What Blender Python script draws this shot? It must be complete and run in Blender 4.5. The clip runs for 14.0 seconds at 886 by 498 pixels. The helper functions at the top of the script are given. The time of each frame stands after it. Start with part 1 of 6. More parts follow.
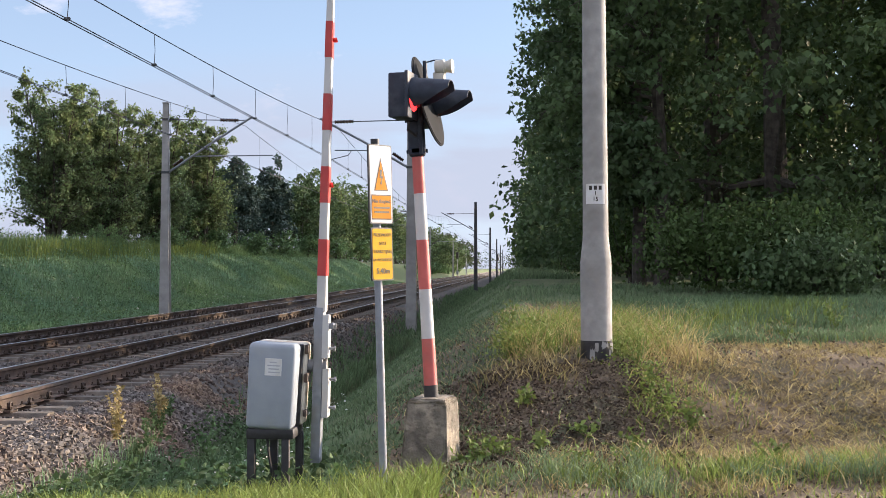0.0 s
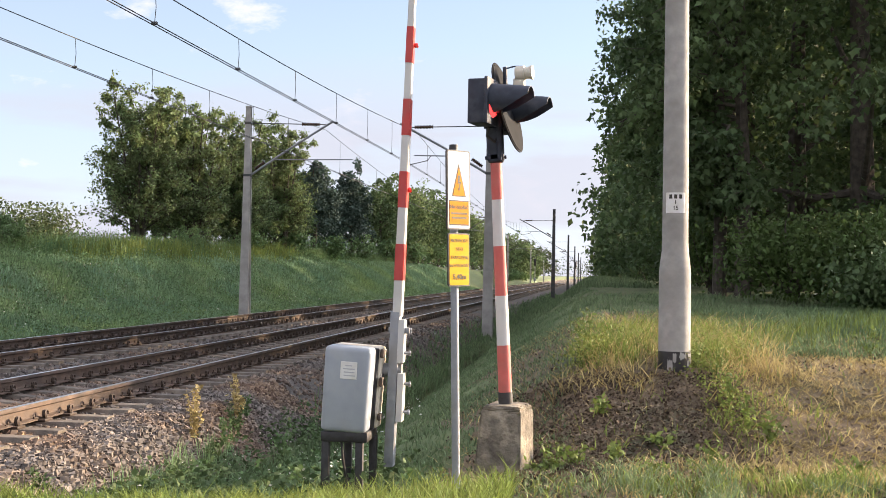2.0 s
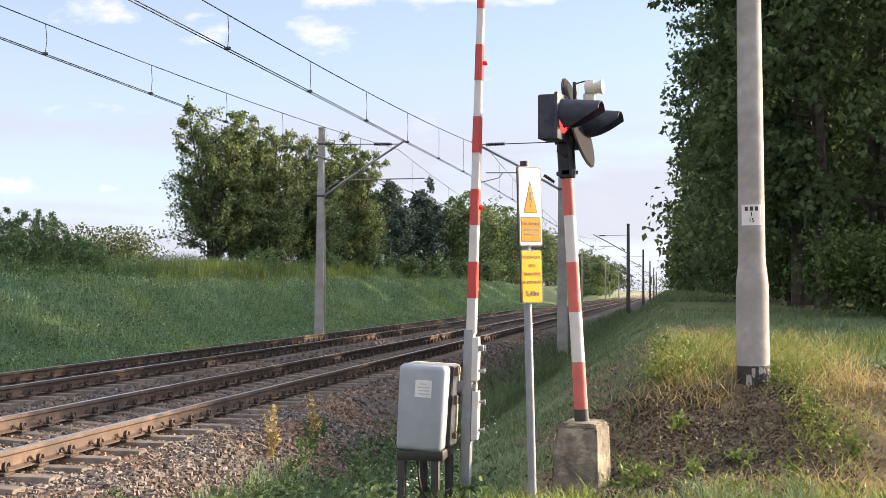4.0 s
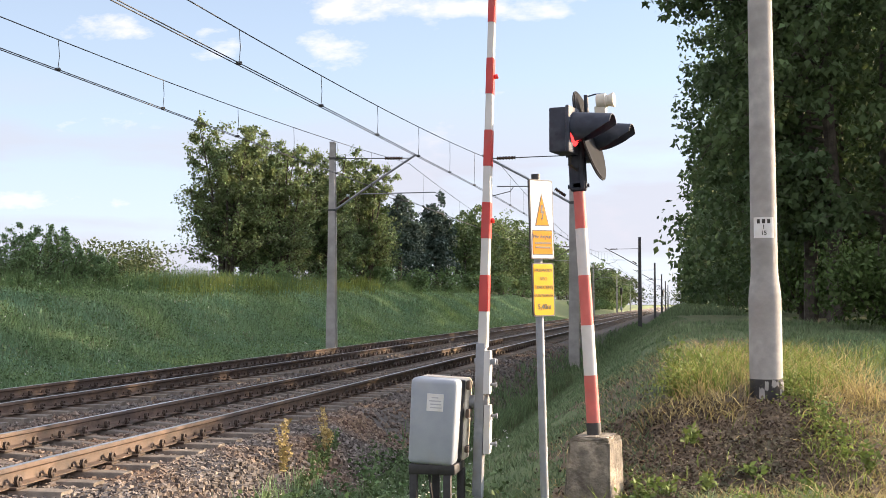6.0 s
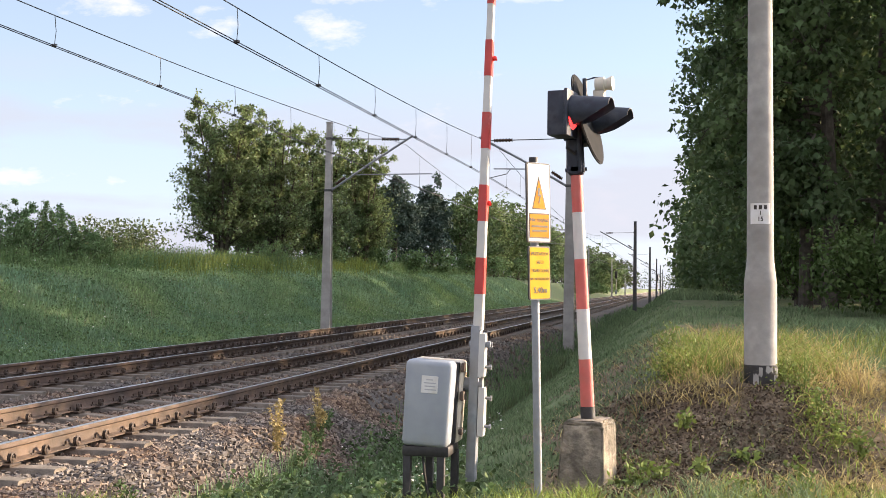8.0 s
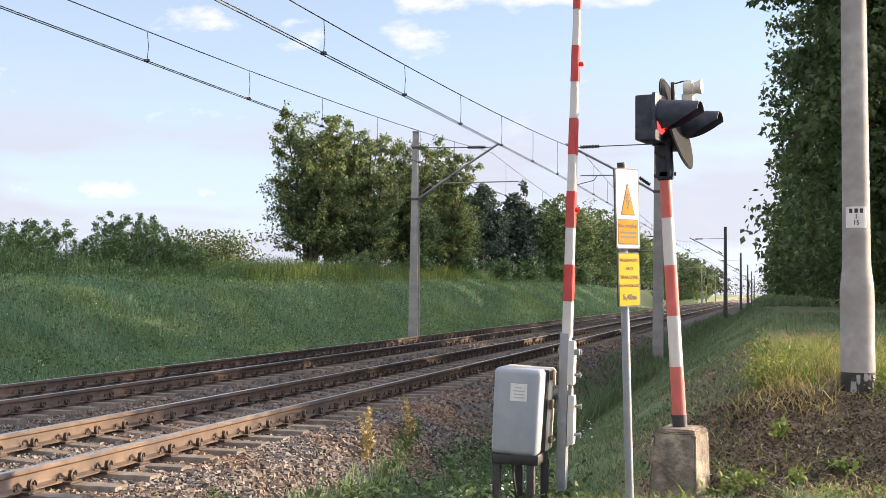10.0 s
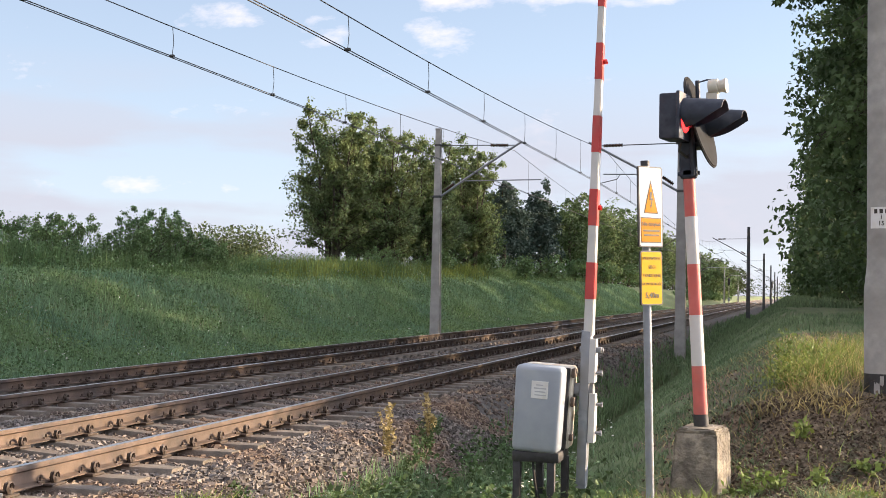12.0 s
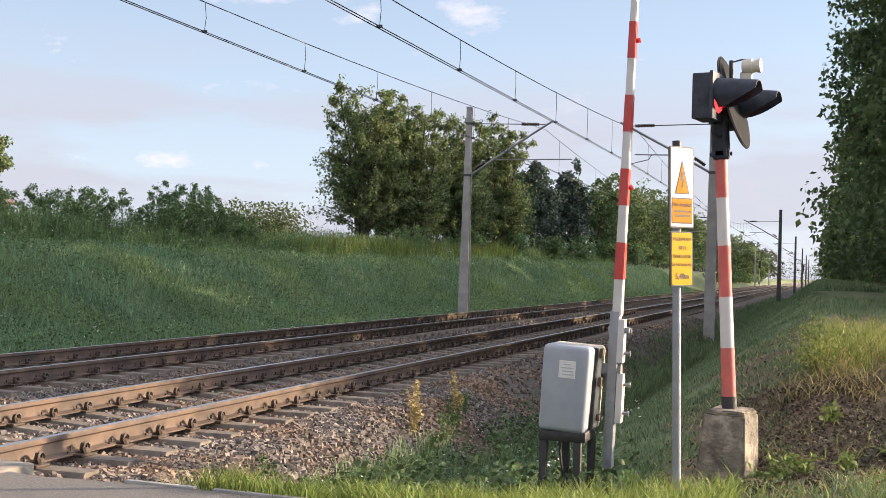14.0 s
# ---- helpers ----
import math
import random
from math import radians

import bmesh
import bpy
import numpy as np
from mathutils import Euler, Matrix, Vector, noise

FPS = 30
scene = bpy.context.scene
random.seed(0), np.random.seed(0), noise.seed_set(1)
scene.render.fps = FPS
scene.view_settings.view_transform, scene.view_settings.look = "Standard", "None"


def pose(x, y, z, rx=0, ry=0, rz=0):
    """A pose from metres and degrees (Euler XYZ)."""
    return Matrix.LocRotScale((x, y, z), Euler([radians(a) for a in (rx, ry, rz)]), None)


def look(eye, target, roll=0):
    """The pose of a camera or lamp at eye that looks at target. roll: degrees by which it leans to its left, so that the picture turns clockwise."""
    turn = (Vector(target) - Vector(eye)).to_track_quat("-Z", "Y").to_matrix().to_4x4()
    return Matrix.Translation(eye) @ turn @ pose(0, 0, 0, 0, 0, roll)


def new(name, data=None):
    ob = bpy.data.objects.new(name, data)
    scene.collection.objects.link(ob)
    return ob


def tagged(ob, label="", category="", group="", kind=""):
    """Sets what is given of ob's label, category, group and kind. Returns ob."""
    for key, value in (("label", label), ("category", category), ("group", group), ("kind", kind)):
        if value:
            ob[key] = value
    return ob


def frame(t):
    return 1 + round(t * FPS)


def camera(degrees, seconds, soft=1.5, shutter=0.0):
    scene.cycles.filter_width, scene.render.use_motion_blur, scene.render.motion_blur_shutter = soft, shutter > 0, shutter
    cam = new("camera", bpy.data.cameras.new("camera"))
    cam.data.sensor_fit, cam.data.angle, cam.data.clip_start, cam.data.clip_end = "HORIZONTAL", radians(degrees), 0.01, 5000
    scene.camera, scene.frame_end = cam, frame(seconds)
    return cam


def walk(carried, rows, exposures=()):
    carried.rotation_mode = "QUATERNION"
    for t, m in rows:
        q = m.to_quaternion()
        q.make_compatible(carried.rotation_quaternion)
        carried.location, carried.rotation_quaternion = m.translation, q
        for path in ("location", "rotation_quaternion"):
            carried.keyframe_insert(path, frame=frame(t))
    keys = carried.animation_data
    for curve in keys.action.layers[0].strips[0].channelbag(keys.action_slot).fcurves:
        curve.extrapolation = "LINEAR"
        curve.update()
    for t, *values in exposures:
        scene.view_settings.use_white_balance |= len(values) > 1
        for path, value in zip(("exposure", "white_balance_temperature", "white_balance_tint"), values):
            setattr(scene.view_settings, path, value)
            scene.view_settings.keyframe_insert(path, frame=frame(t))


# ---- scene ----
cam = camera(40.94, 14.0, soft=0.8)
# seconds, eye x y z, turn about x y z in degrees
PATH = [
    (0.0, -0.006, -0.025, 1.385, 90.948, -0.012, 3.408),
    (0.5, 0.002, -0.029, 1.389, 91.276, -2.002, 6.220),
    (1.0, -0.014, 0.014, 1.392, 91.423, -2.340, 6.728),
    (1.5, -0.011, -0.003, 1.387, 91.359, -1.971, 7.114),
    (2.0, -0.002, -0.007, 1.387, 91.198, -1.088, 7.136),
    (2.5, 0.004, 0.008, 1.385, 91.188, -0.773, 8.818),
    (5.0, 0.006, 0.001, 1.390, 92.558, -0.118, 11.067),
    (5.5, 0.007, 0.001, 1.382, 92.669, -0.039, 11.303),
    (6.0, 0.001, 0.010, 1.384, 92.670, -0.074, 11.252),
    (6.5, 0.001, -0.007, 1.380, 92.589, -0.008, 11.377),
    (7.0, -0.006, -0.006, 1.378, 92.583, -0.327, 10.890),
    (7.5, -0.007, -0.004, 1.382, 91.772, -1.014, 10.794),
    (8.0, -0.008, 0.024, 1.388, 91.786, -0.787, 11.006),
    (8.5, -0.010, 0.030, 1.389, 92.161, -0.750, 12.239),
    (11.0, -0.020, 0.044, 1.380, 92.009, -0.309, 16.073),
    (11.5, -0.011, 0.030, 1.378, 91.971, -0.484, 16.324),
    (12.0, -0.019, 0.032, 1.376, 92.014, -0.971, 16.242),
    (12.5, -0.029, 0.037, 1.374, 92.043, -1.820, 16.779),
    (13.0, -0.024, 0.041, 1.376, 92.022, -1.926, 17.466),
    (13.5, -0.014, 0.042, 1.370, 91.558, -1.843, 17.676),
    (14.0, -0.020, 0.041, 1.371, 90.948, -1.760, 17.639),
]
EXPOSURE = 1.45
walk(cam, [(t, pose(x, y, z, rx, ry, rz)) for t, x, y, z, rx, ry, rz in PATH],
     [(0.0, EXPOSURE - 0.3, 5900, 10), (0.6, EXPOSURE - 0.35, 5900, 10), (0.95, EXPOSURE - 0.1, 6600, 10), (1.6, EXPOSURE, 6500, 10), (8.5, EXPOSURE, 6450, 10), (11.0, EXPOSURE - 0.05, 6430, 10), (12.5, EXPOSURE - 0.15, 6450, 10), (14.0, EXPOSURE - 0.18, 6450, 10)])

# ---- world and sun ----
SUN_AZ, SUN_EL = 30.5, 17.0          # degrees from +x towards +y; above the horizon
world = bpy.data.worlds.new("world")
scene.world = world
world.use_nodes = True
wn, wl = world.node_tree.nodes, world.node_tree.links
bg = wn["Background"]
sky = wn.new("ShaderNodeTexSky")
sky.sky_type = "NISHITA"
sky.sun_disc = False
sky.sun_elevation = radians(SUN_EL)
sky.sun_rotation = radians(90 - SUN_AZ)
sky.air_density, sky.dust_density, sky.ozone_density = 1.0, 0.6, 1.6
tc = wn.new("ShaderNodeTexCoord")
sep = wn.new("ShaderNodeSeparateXYZ")
wl.new(tc.outputs["Generated"], sep.inputs[0])


def wmath(op, a, b):
    n = wn.new("ShaderNodeMath")
    n.operation = op
    for i, v in enumerate((a, b)):
        if isinstance(v, (int, float)):
            n.inputs[i].default_value = v
        else:
            wl.new(v, n.inputs[i])
    return n.outputs[0]


# clouds before the camera: soft heaps at their places, broken up by noise; behind, beside and above it an unseen
# bright broken layer added as fill light
ahead = wmath("MAXIMUM", sep.outputs[1], 0.12)
u_dir, v_dir = wmath("DIVIDE", sep.outputs[0], ahead), wmath("DIVIDE", sep.outputs[2], ahead)
CLOUDS = [(-0.193, 0.261, 0.138, 0.023), (-0.511, 0.255, 0.067, 0.013), (-0.407, 0.237, 0.039, 0.016),
          (-0.300, 0.221, 0.045, 0.024), (-0.216, 0.134, 0.036, 0.026), (-0.500, 0.093, 0.014, 0.007),
          (-0.014, 0.077, 0.069, 0.017), (-0.588, 0.097, 0.052, 0.013), (-0.035, 0.064, 0.086, 0.015)]
heap = None
for cu0, cv0, ca, cb in CLOUDS:
    du = wmath("DIVIDE", wmath("SUBTRACT", u_dir, cu0), ca)
    dv = wmath("DIVIDE", wmath("SUBTRACT", v_dir, cv0), cb)
    d2 = wmath("SUBTRACT", 1.0, wmath("ADD", wmath("MULTIPLY", du, du), wmath("MULTIPLY", dv, dv)))
    heap = d2 if heap is None else wmath("MAXIMUM", heap, d2)
heap = wmath("MAXIMUM", heap, -0.6)
comb = wn.new("ShaderNodeCombineXYZ")
wl.new(wmath("MULTIPLY", u_dir, 15.0), comb.inputs[0])
wl.new(wmath("MULTIPLY", v_dir, 34.0), comb.inputs[1])
comb.inputs[2].default_value = 3.7
cn = wn.new("ShaderNodeTexNoise")
cn.inputs["Scale"].default_value = 1.0
cn.inputs["Detail"].default_value = 7
cn.inputs["Roughness"].default_value = 0.6
wl.new(comb.outputs[0], cn.inputs["Vector"])
cr = wn.new("ShaderNodeValToRGB")
cr.color_ramp.elements[0].position, cr.color_ramp.elements[0].color = 0.05, (0, 0, 0, 1)
cr.color_ramp.elements[1].position, cr.color_ramp.elements[1].color = 0.80, (0.9, 0.9, 0.9, 1)
wl.new(wmath("ADD", wmath("MULTIPLY", heap, 0.55), wmath("MULTIPLY", wmath("SUBTRACT", cn.outputs["Fac"], 0.53), 3.4)), cr.inputs[0])
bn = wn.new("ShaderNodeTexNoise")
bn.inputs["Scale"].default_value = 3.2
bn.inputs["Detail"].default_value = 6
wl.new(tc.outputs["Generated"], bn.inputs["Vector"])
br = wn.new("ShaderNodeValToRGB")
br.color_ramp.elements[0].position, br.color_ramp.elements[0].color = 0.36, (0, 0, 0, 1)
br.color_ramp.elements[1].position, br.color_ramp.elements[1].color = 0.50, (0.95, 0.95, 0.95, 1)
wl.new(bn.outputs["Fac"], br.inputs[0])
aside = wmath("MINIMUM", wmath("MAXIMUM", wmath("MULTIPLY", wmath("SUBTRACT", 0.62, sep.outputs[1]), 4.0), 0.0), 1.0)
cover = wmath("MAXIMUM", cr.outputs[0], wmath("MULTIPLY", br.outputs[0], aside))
hz = wn.new("ShaderNodeValToRGB")     # pale haze low over the land
hz.color_ramp.elements[0].position, hz.color_ramp.elements[0].color = 0.0, (0.72, 0.72, 0.72, 1)
hz.color_ramp.elements[1].position, hz.color_ramp.elements[1].color = 0.34, (0.30, 0.30, 0.30, 1)
# thicker haze overhead, out of view, added to lift the shaded parts
hz.color_ramp.elements.new(0.8).color = (0.85, 0.85, 0.85, 1)
wl.new(sep.outputs[2], hz.inputs[0])
mixh = wn.new("ShaderNodeMixRGB")
mixh.inputs[2].default_value = (4.9, 5.5, 6.9, 1)
wl.new(hz.outputs[0], mixh.inputs[0])
wl.new(sky.outputs[0], mixh.inputs[1])
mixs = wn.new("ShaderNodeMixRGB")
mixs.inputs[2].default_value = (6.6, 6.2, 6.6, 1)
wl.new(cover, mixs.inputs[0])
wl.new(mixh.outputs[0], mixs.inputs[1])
# a low bank of lavender cloud
low_map = wn.new("ShaderNodeMapping")
low_map.inputs["Scale"].default_value = (2.2, 2.2, 11.0)
wl.new(tc.outputs["Generated"], low_map.inputs["Vector"])
low_noise = wn.new("ShaderNodeTexNoise")
low_noise.inputs["Scale"].default_value = 1.6
low_noise.inputs["Detail"].default_value = 6
wl.new(low_map.outputs[0], low_noise.inputs["Vector"])
low_ramp = wn.new("ShaderNodeValToRGB")
low_ramp.color_ramp.elements[0].position, low_ramp.color_ramp.elements[0].color = 0.42, (0, 0, 0, 1)
low_ramp.color_ramp.elements[1].position, low_ramp.color_ramp.elements[1].color = 0.56, (0.8, 0.8, 0.8, 1)
wl.new(low_noise.outputs["Fac"], low_ramp.inputs[0])
low_band = wn.new("ShaderNodeValToRGB")
low_band.color_ramp.elements[0].position, low_band.color_ramp.elements[0].color = 0.11, (1, 1, 1, 1)
low_band.color_ramp.elements[1].position, low_band.color_ramp.elements[1].color = 0.19, (0, 0, 0, 1)
wl.new(sep.outputs[2], low_band.inputs[0])
mixl = wn.new("ShaderNodeMixRGB")
mixl.inputs[2].default_value = (4.1, 4.05, 4.6, 1)
wl.new(wmath("MULTIPLY", low_ramp.outputs[0], low_band.outputs[0]), mixl.inputs[0])
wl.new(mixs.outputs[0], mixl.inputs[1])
# the sky brightens towards the sun
toward = wn.new("ShaderNodeVectorMath")
toward.operation = "DOT_PRODUCT"
toward.inputs[1].default_value = (math.cos(radians(SUN_AZ)) * math.cos(radians(SUN_EL)), math.sin(radians(SUN_AZ)) * math.cos(radians(SUN_EL)), math.sin(radians(SUN_EL)))
wl.new(tc.outputs["Generated"], toward.inputs[0])
glow = wmath("MAXIMUM", wmath("MULTIPLY_ADD", toward.outputs["Value"], 0.5), 0.0)
glow.node.inputs[0].links[0].from_node.inputs[2].default_value = 0.5
glow = wmath("MULTIPLY", wmath("POWER", glow, 26.0), 9.0)
glow = wmath("ADD", glow, 0.84)
lit = wn.new("ShaderNodeVectorMath")
lit.operation = "SCALE"
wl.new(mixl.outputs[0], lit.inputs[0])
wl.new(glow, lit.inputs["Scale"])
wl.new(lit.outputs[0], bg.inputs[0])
bg.inputs[1].default_value = 0.083

sun_data = bpy.data.lights.new("sun", "SUN")
sun_data.energy, sun_data.angle, sun_data.color = 5.0, radians(0.6), (1.0, 0.73, 0.46)
sun = new("sun", sun_data)
sd = Vector((math.cos(radians(SUN_AZ)) * math.cos(radians(SUN_EL)), math.sin(radians(SUN_AZ)) * math.cos(radians(SUN_EL)), math.sin(radians(SUN_EL))))
sun.matrix_world = look(sd * 60, (0, 0, 0))

# ---- materials ----


def material(name, low, high, rough=0.8, scale=8.0, metal=0.0, bump=0.0, bump_scale=40.0, stain=None, stain_scale=1.5,
             island=0.0, per_object=0.0, translucent=0.0, wear=(0.45, 0.7), spec=0.5):
    """Two colours mixed by noise, a second and larger noise for stains, bump, and variation from piece to piece."""
    m = bpy.data.materials.new(name)
    m.use_nodes = True
    n, l = m.node_tree.nodes, m.node_tree.links
    b = n["Principled BSDF"]
    co = n.new("ShaderNodeTexCoord").outputs["Object"]

    def noise_at(s, detail):
        x = n.new("ShaderNodeTexNoise")
        x.inputs["Scale"].default_value, x.inputs["Detail"].default_value = s, detail
        l.new(co, x.inputs["Vector"])
        return x.outputs["Fac"]

    ramp = n.new("ShaderNodeValToRGB")
    ramp.color_ramp.elements[0].position, ramp.color_ramp.elements[1].position = 0.32, 0.68
    ramp.color_ramp.elements[0].color, ramp.color_ramp.elements[1].color = (*low, 1), (*high, 1)
    l.new(noise_at(scale, 6), ramp.inputs[0])
    col = ramp.outputs[0]
    if stain:
        r2 = n.new("ShaderNodeValToRGB")
        r2.color_ramp.elements[0].position, r2.color_ramp.elements[1].position = wear
        l.new(noise_at(stain_scale, 8), r2.inputs[0])
        mx = n.new("ShaderNodeMixRGB")
        mx.inputs[2].default_value = (*stain, 1)
        l.new(r2.outputs[0], mx.inputs[0])
        l.new(col, mx.inputs[1])
        col = mx.outputs[0]
    if island or per_object:
        src = n.new("ShaderNodeNewGeometry").outputs["Random Per Island"] if island else n.new("ShaderNodeObjectInfo").outputs["Random"]
        hs = n.new("ShaderNodeHueSaturation")
        mr = n.new("ShaderNodeMapRange")
        k = island or per_object
        mr.inputs[3].default_value, mr.inputs[4].default_value = 1 - k, 1 + k
        l.new(src, mr.inputs[0])
        l.new(mr.outputs[0], hs.inputs["Value"])
        h2 = n.new("ShaderNodeMath")
        h2.operation = "MULTIPLY_ADD"
        h2.inputs[1].default_value, h2.inputs[2].default_value = 0.045 * k, 0.5 - 0.0225 * k
        l.new(src, h2.inputs[0])
        l.new(h2.outputs[0], hs.inputs["Hue"])
        l.new(col, hs.inputs["Color"])
        col = hs.outputs[0]
    l.new(col, b.inputs["Base Color"])
    b.inputs["Specular IOR Level"].default_value = spec
    b.inputs["Roughness"].default_value, b.inputs["Metallic"].default_value = rough, metal
    if bump:
        bp = n.new("ShaderNodeBump")
        bp.inputs["Strength"].default_value, bp.inputs["Distance"].default_value = bump, 0.02
        l.new(noise_at(bump_scale, 5), bp.inputs["Height"])
        l.new(bp.outputs[0], b.inputs["Normal"])
    if translucent:
        tr = n.new("ShaderNodeBsdfTranslucent")
        l.new(col, tr.inputs["Color"])
        mix = n.new("ShaderNodeMixShader")
        mix.inputs[0].default_value = translucent
        l.new(b.outputs[0], mix.inputs[1])
        l.new(tr.outputs[0], mix.inputs[2])
        l.new(mix.outputs[0], n["Material Output"].inputs["Surface"])
    return m


M = {}
M["soil"] = material("soil", (0.105, 0.078, 0.050), (0.20, 0.150, 0.095), 0.95, 6, bump=0.8, bump_scale=30, stain=(0.05, 0.06, 0.028), stain_scale=0.8)
M["grass_floor"] = material("grass_floor", (0.08, 0.115, 0.045), (0.125, 0.165, 0.065), 0.95, 3, bump=0.9, bump_scale=25, stain=(0.10, 0.11, 0.045), stain_scale=0.4)
M["asphalt"] = material("asphalt", (0.09, 0.086, 0.082), (0.16, 0.155, 0.147), 0.9, 60, bump=0.5, bump_scale=180, stain=(0.075, 0.072, 0.069), stain_scale=1.2)
# darker than the stones: shade of the gaps between them is in this colour
M["ballast_floor"] = material("ballast_floor", (0.050, 0.046, 0.043), (0.135, 0.123, 0.113), 0.95, 22, bump=1.0, bump_scale=24, stain=(0.12, 0.092, 0.072), stain_scale=0.7)
M["stone"] = material("stone", (0.076, 0.069, 0.065), (0.200, 0.180, 0.166), 0.9, 12, island=0.55, stain=(0.20, 0.14, 0.10), stain_scale=0.8, spec=0.25)
M["concrete"] = material("concrete", (0.27, 0.268, 0.262), (0.37, 0.362, 0.35), 0.88, 9, bump=0.12, bump_scale=70, stain=(0.21, 0.205, 0.195), stain_scale=2.2)
M["old_concrete"] = material("old_concrete", (0.115, 0.105, 0.088), (0.235, 0.212, 0.175), 0.95, 10, bump=1.0, bump_scale=30, stain=(0.30, 0.27, 0.215), stain_scale=7, wear=(0.52, 0.62), spec=0.2)
M["mast_concrete"] = material("mast_concrete", (0.30, 0.295, 0.288), (0.43, 0.42, 0.405), 0.9, 3, bump=0.4, bump_scale=20, stain=(0.27, 0.26, 0.245), stain_scale=1.1, spec=0.3)
M["sleeper"] = material("sleeper", (0.10, 0.088, 0.075), (0.185, 0.163, 0.138), 0.9, 8, bump=0.4, bump_scale=50, stain=(0.14, 0.10, 0.075), stain_scale=2, per_object=0.18)
M["panel"] = material("panel", (0.17, 0.155, 0.135), (0.25, 0.23, 0.20), 0.9, 10, bump=0.3, bump_scale=60, stain=(0.12, 0.11, 0.095), stain_scale=1.5)
M["rail_rust"] = material("rail_rust", (0.066, 0.045, 0.034), (0.13, 0.088, 0.063), 0.75, 5, metal=0.0, bump=0.2, bump_scale=60, stain=(0.045, 0.034, 0.03), stain_scale=1.7)
M["rail_top"] = material("rail_top", (0.45, 0.45, 0.46), (0.6, 0.6, 0.6), 0.28, 4, metal=1.0)
M["clip_rust"] = material("clip_rust", (0.030, 0.024, 0.020), (0.075, 0.048, 0.034), 0.7, 30)
M["galvanised"] = material("galvanised", (0.20, 0.22, 0.255), (0.28, 0.30, 0.335), 0.5, 18, metal=0.25, bump=0.1, bump_scale=60, stain=(0.24, 0.24, 0.24), stain_scale=5)
M["grey_paint"] = material("grey_paint", (0.25, 0.285, 0.33), (0.315, 0.35, 0.395), 0.42, 5, bump=0.05, bump_scale=90, stain=(0.32, 0.33, 0.33), stain_scale=4, wear=(0.55, 0.8))
M["seal"] = material("seal", (0.60, 0.55, 0.45), (0.70, 0.66, 0.56), 0.6, 8, stain=(0.33, 0.22, 0.14), stain_scale=9, wear=(0.55, 0.72))
M["black_paint"] = material("black_paint", (0.014, 0.014, 0.016), (0.03, 0.03, 0.034), 0.55, 20, bump=0.1, stain=(0.06, 0.055, 0.05), stain_scale=8, wear=(0.55, 0.8))
M["signal_grey"] = material("signal_grey", (0.022, 0.029, 0.045), (0.036, 0.045, 0.066), 0.55, 12, bump=0.06, stain=(0.065, 0.072, 0.09), stain_scale=6, wear=(0.5, 0.8), spec=0.25)
M["disc_grey"] = material("disc_grey", (0.014, 0.015, 0.017), (0.022, 0.023, 0.026), 0.85, 9, stain=(0.020, 0.021, 0.023), stain_scale=5, spec=0.08)
M["red_paint"] = material("red_paint", (0.40, 0.036, 0.036), (0.49, 0.055, 0.052), 0.42, 6, bump=0.04, stain=(0.35, 0.085, 0.075), stain_scale=7, wear=(0.5, 0.8))
M["red_faded"] = material("red_faded", (0.44, 0.085, 0.075), (0.54, 0.13, 0.115), 0.6, 6, bump=0.05, stain=(0.36, 0.13, 0.11), stain_scale=7, wear=(0.5, 0.8))
M["white_paint"] = material("white_paint", (0.48, 0.48, 0.48), (0.56, 0.56, 0.555), 0.42, 6, bump=0.03, stain=(0.55, 0.53, 0.49), stain_scale=6, wear=(0.56, 0.82))
M["sign_white"] = material("sign_white", (0.36, 0.37, 0.385), (0.42, 0.43, 0.445), 0.55, 4, stain=(0.55, 0.53, 0.48), stain_scale=8, wear=(0.58, 0.85))
M["label_white"] = material("label_white", (0.62, 0.63, 0.64), (0.70, 0.71, 0.72), 0.5, 4, stain=(0.55, 0.54, 0.50), stain_scale=8)
M["sign_yellow"] = material("sign_yellow", (0.50, 0.285, 0.006), (0.55, 0.32, 0.012), 0.7, 4, stain=(0.56, 0.36, 0.04), stain_scale=9, wear=(0.6, 0.9), spec=0.15)
M["sign_orange"] = material("sign_orange", (0.43, 0.165, 0.003), (0.48, 0.19, 0.005), 0.7, 4, stain=(0.50, 0.24, 0.02), stain_scale=9, wear=(0.6, 0.9), spec=0.15)
M["ink"] = material("ink", (0.02, 0.018, 0.015), (0.035, 0.03, 0.025), 0.6, 20)
M["faint_ink"] = material("faint_ink", (0.035, 0.022, 0.006), (0.055, 0.036, 0.010), 0.6, 20)
M["label_ink"] = material("label_ink", (0.36, 0.38, 0.41), (0.42, 0.44, 0.47), 0.6, 20)
M["beige"] = material("beige", (0.50, 0.48, 0.41), (0.60, 0.58, 0.50), 0.5, 9, stain=(0.36, 0.34, 0.29), stain_scale=9)
M["wire"] = material("wire", (0.025, 0.025, 0.028), (0.05, 0.05, 0.05), 0.6, 8)
M["steel_dark"] = material("steel_dark", (0.035, 0.04, 0.045), (0.075, 0.08, 0.085), 0.6, 4, stain=(0.09, 0.07, 0.055), stain_scale=2)
M["insulator"] = material("insulator", (0.05, 0.03, 0.022), (0.08, 0.045, 0.03), 0.25, 8)
M["bark"] = material("bark", (0.030, 0.026, 0.021), (0.080, 0.068, 0.055), 0.95, 8, bump=1.0, bump_scale=14)
M["leaf_fir"] = material("leaf_fir", (0.036, 0.062, 0.052), (0.068, 0.102, 0.078), 0.75, 0.4, island=0.3, translucent=0.12, spec=0.3)
M["weed_leaf"] = material("weed_leaf", (0.10, 0.15, 0.04), (0.19, 0.24, 0.07), 0.7, 2.0, island=0.4, translucent=0.3, spec=0.25)
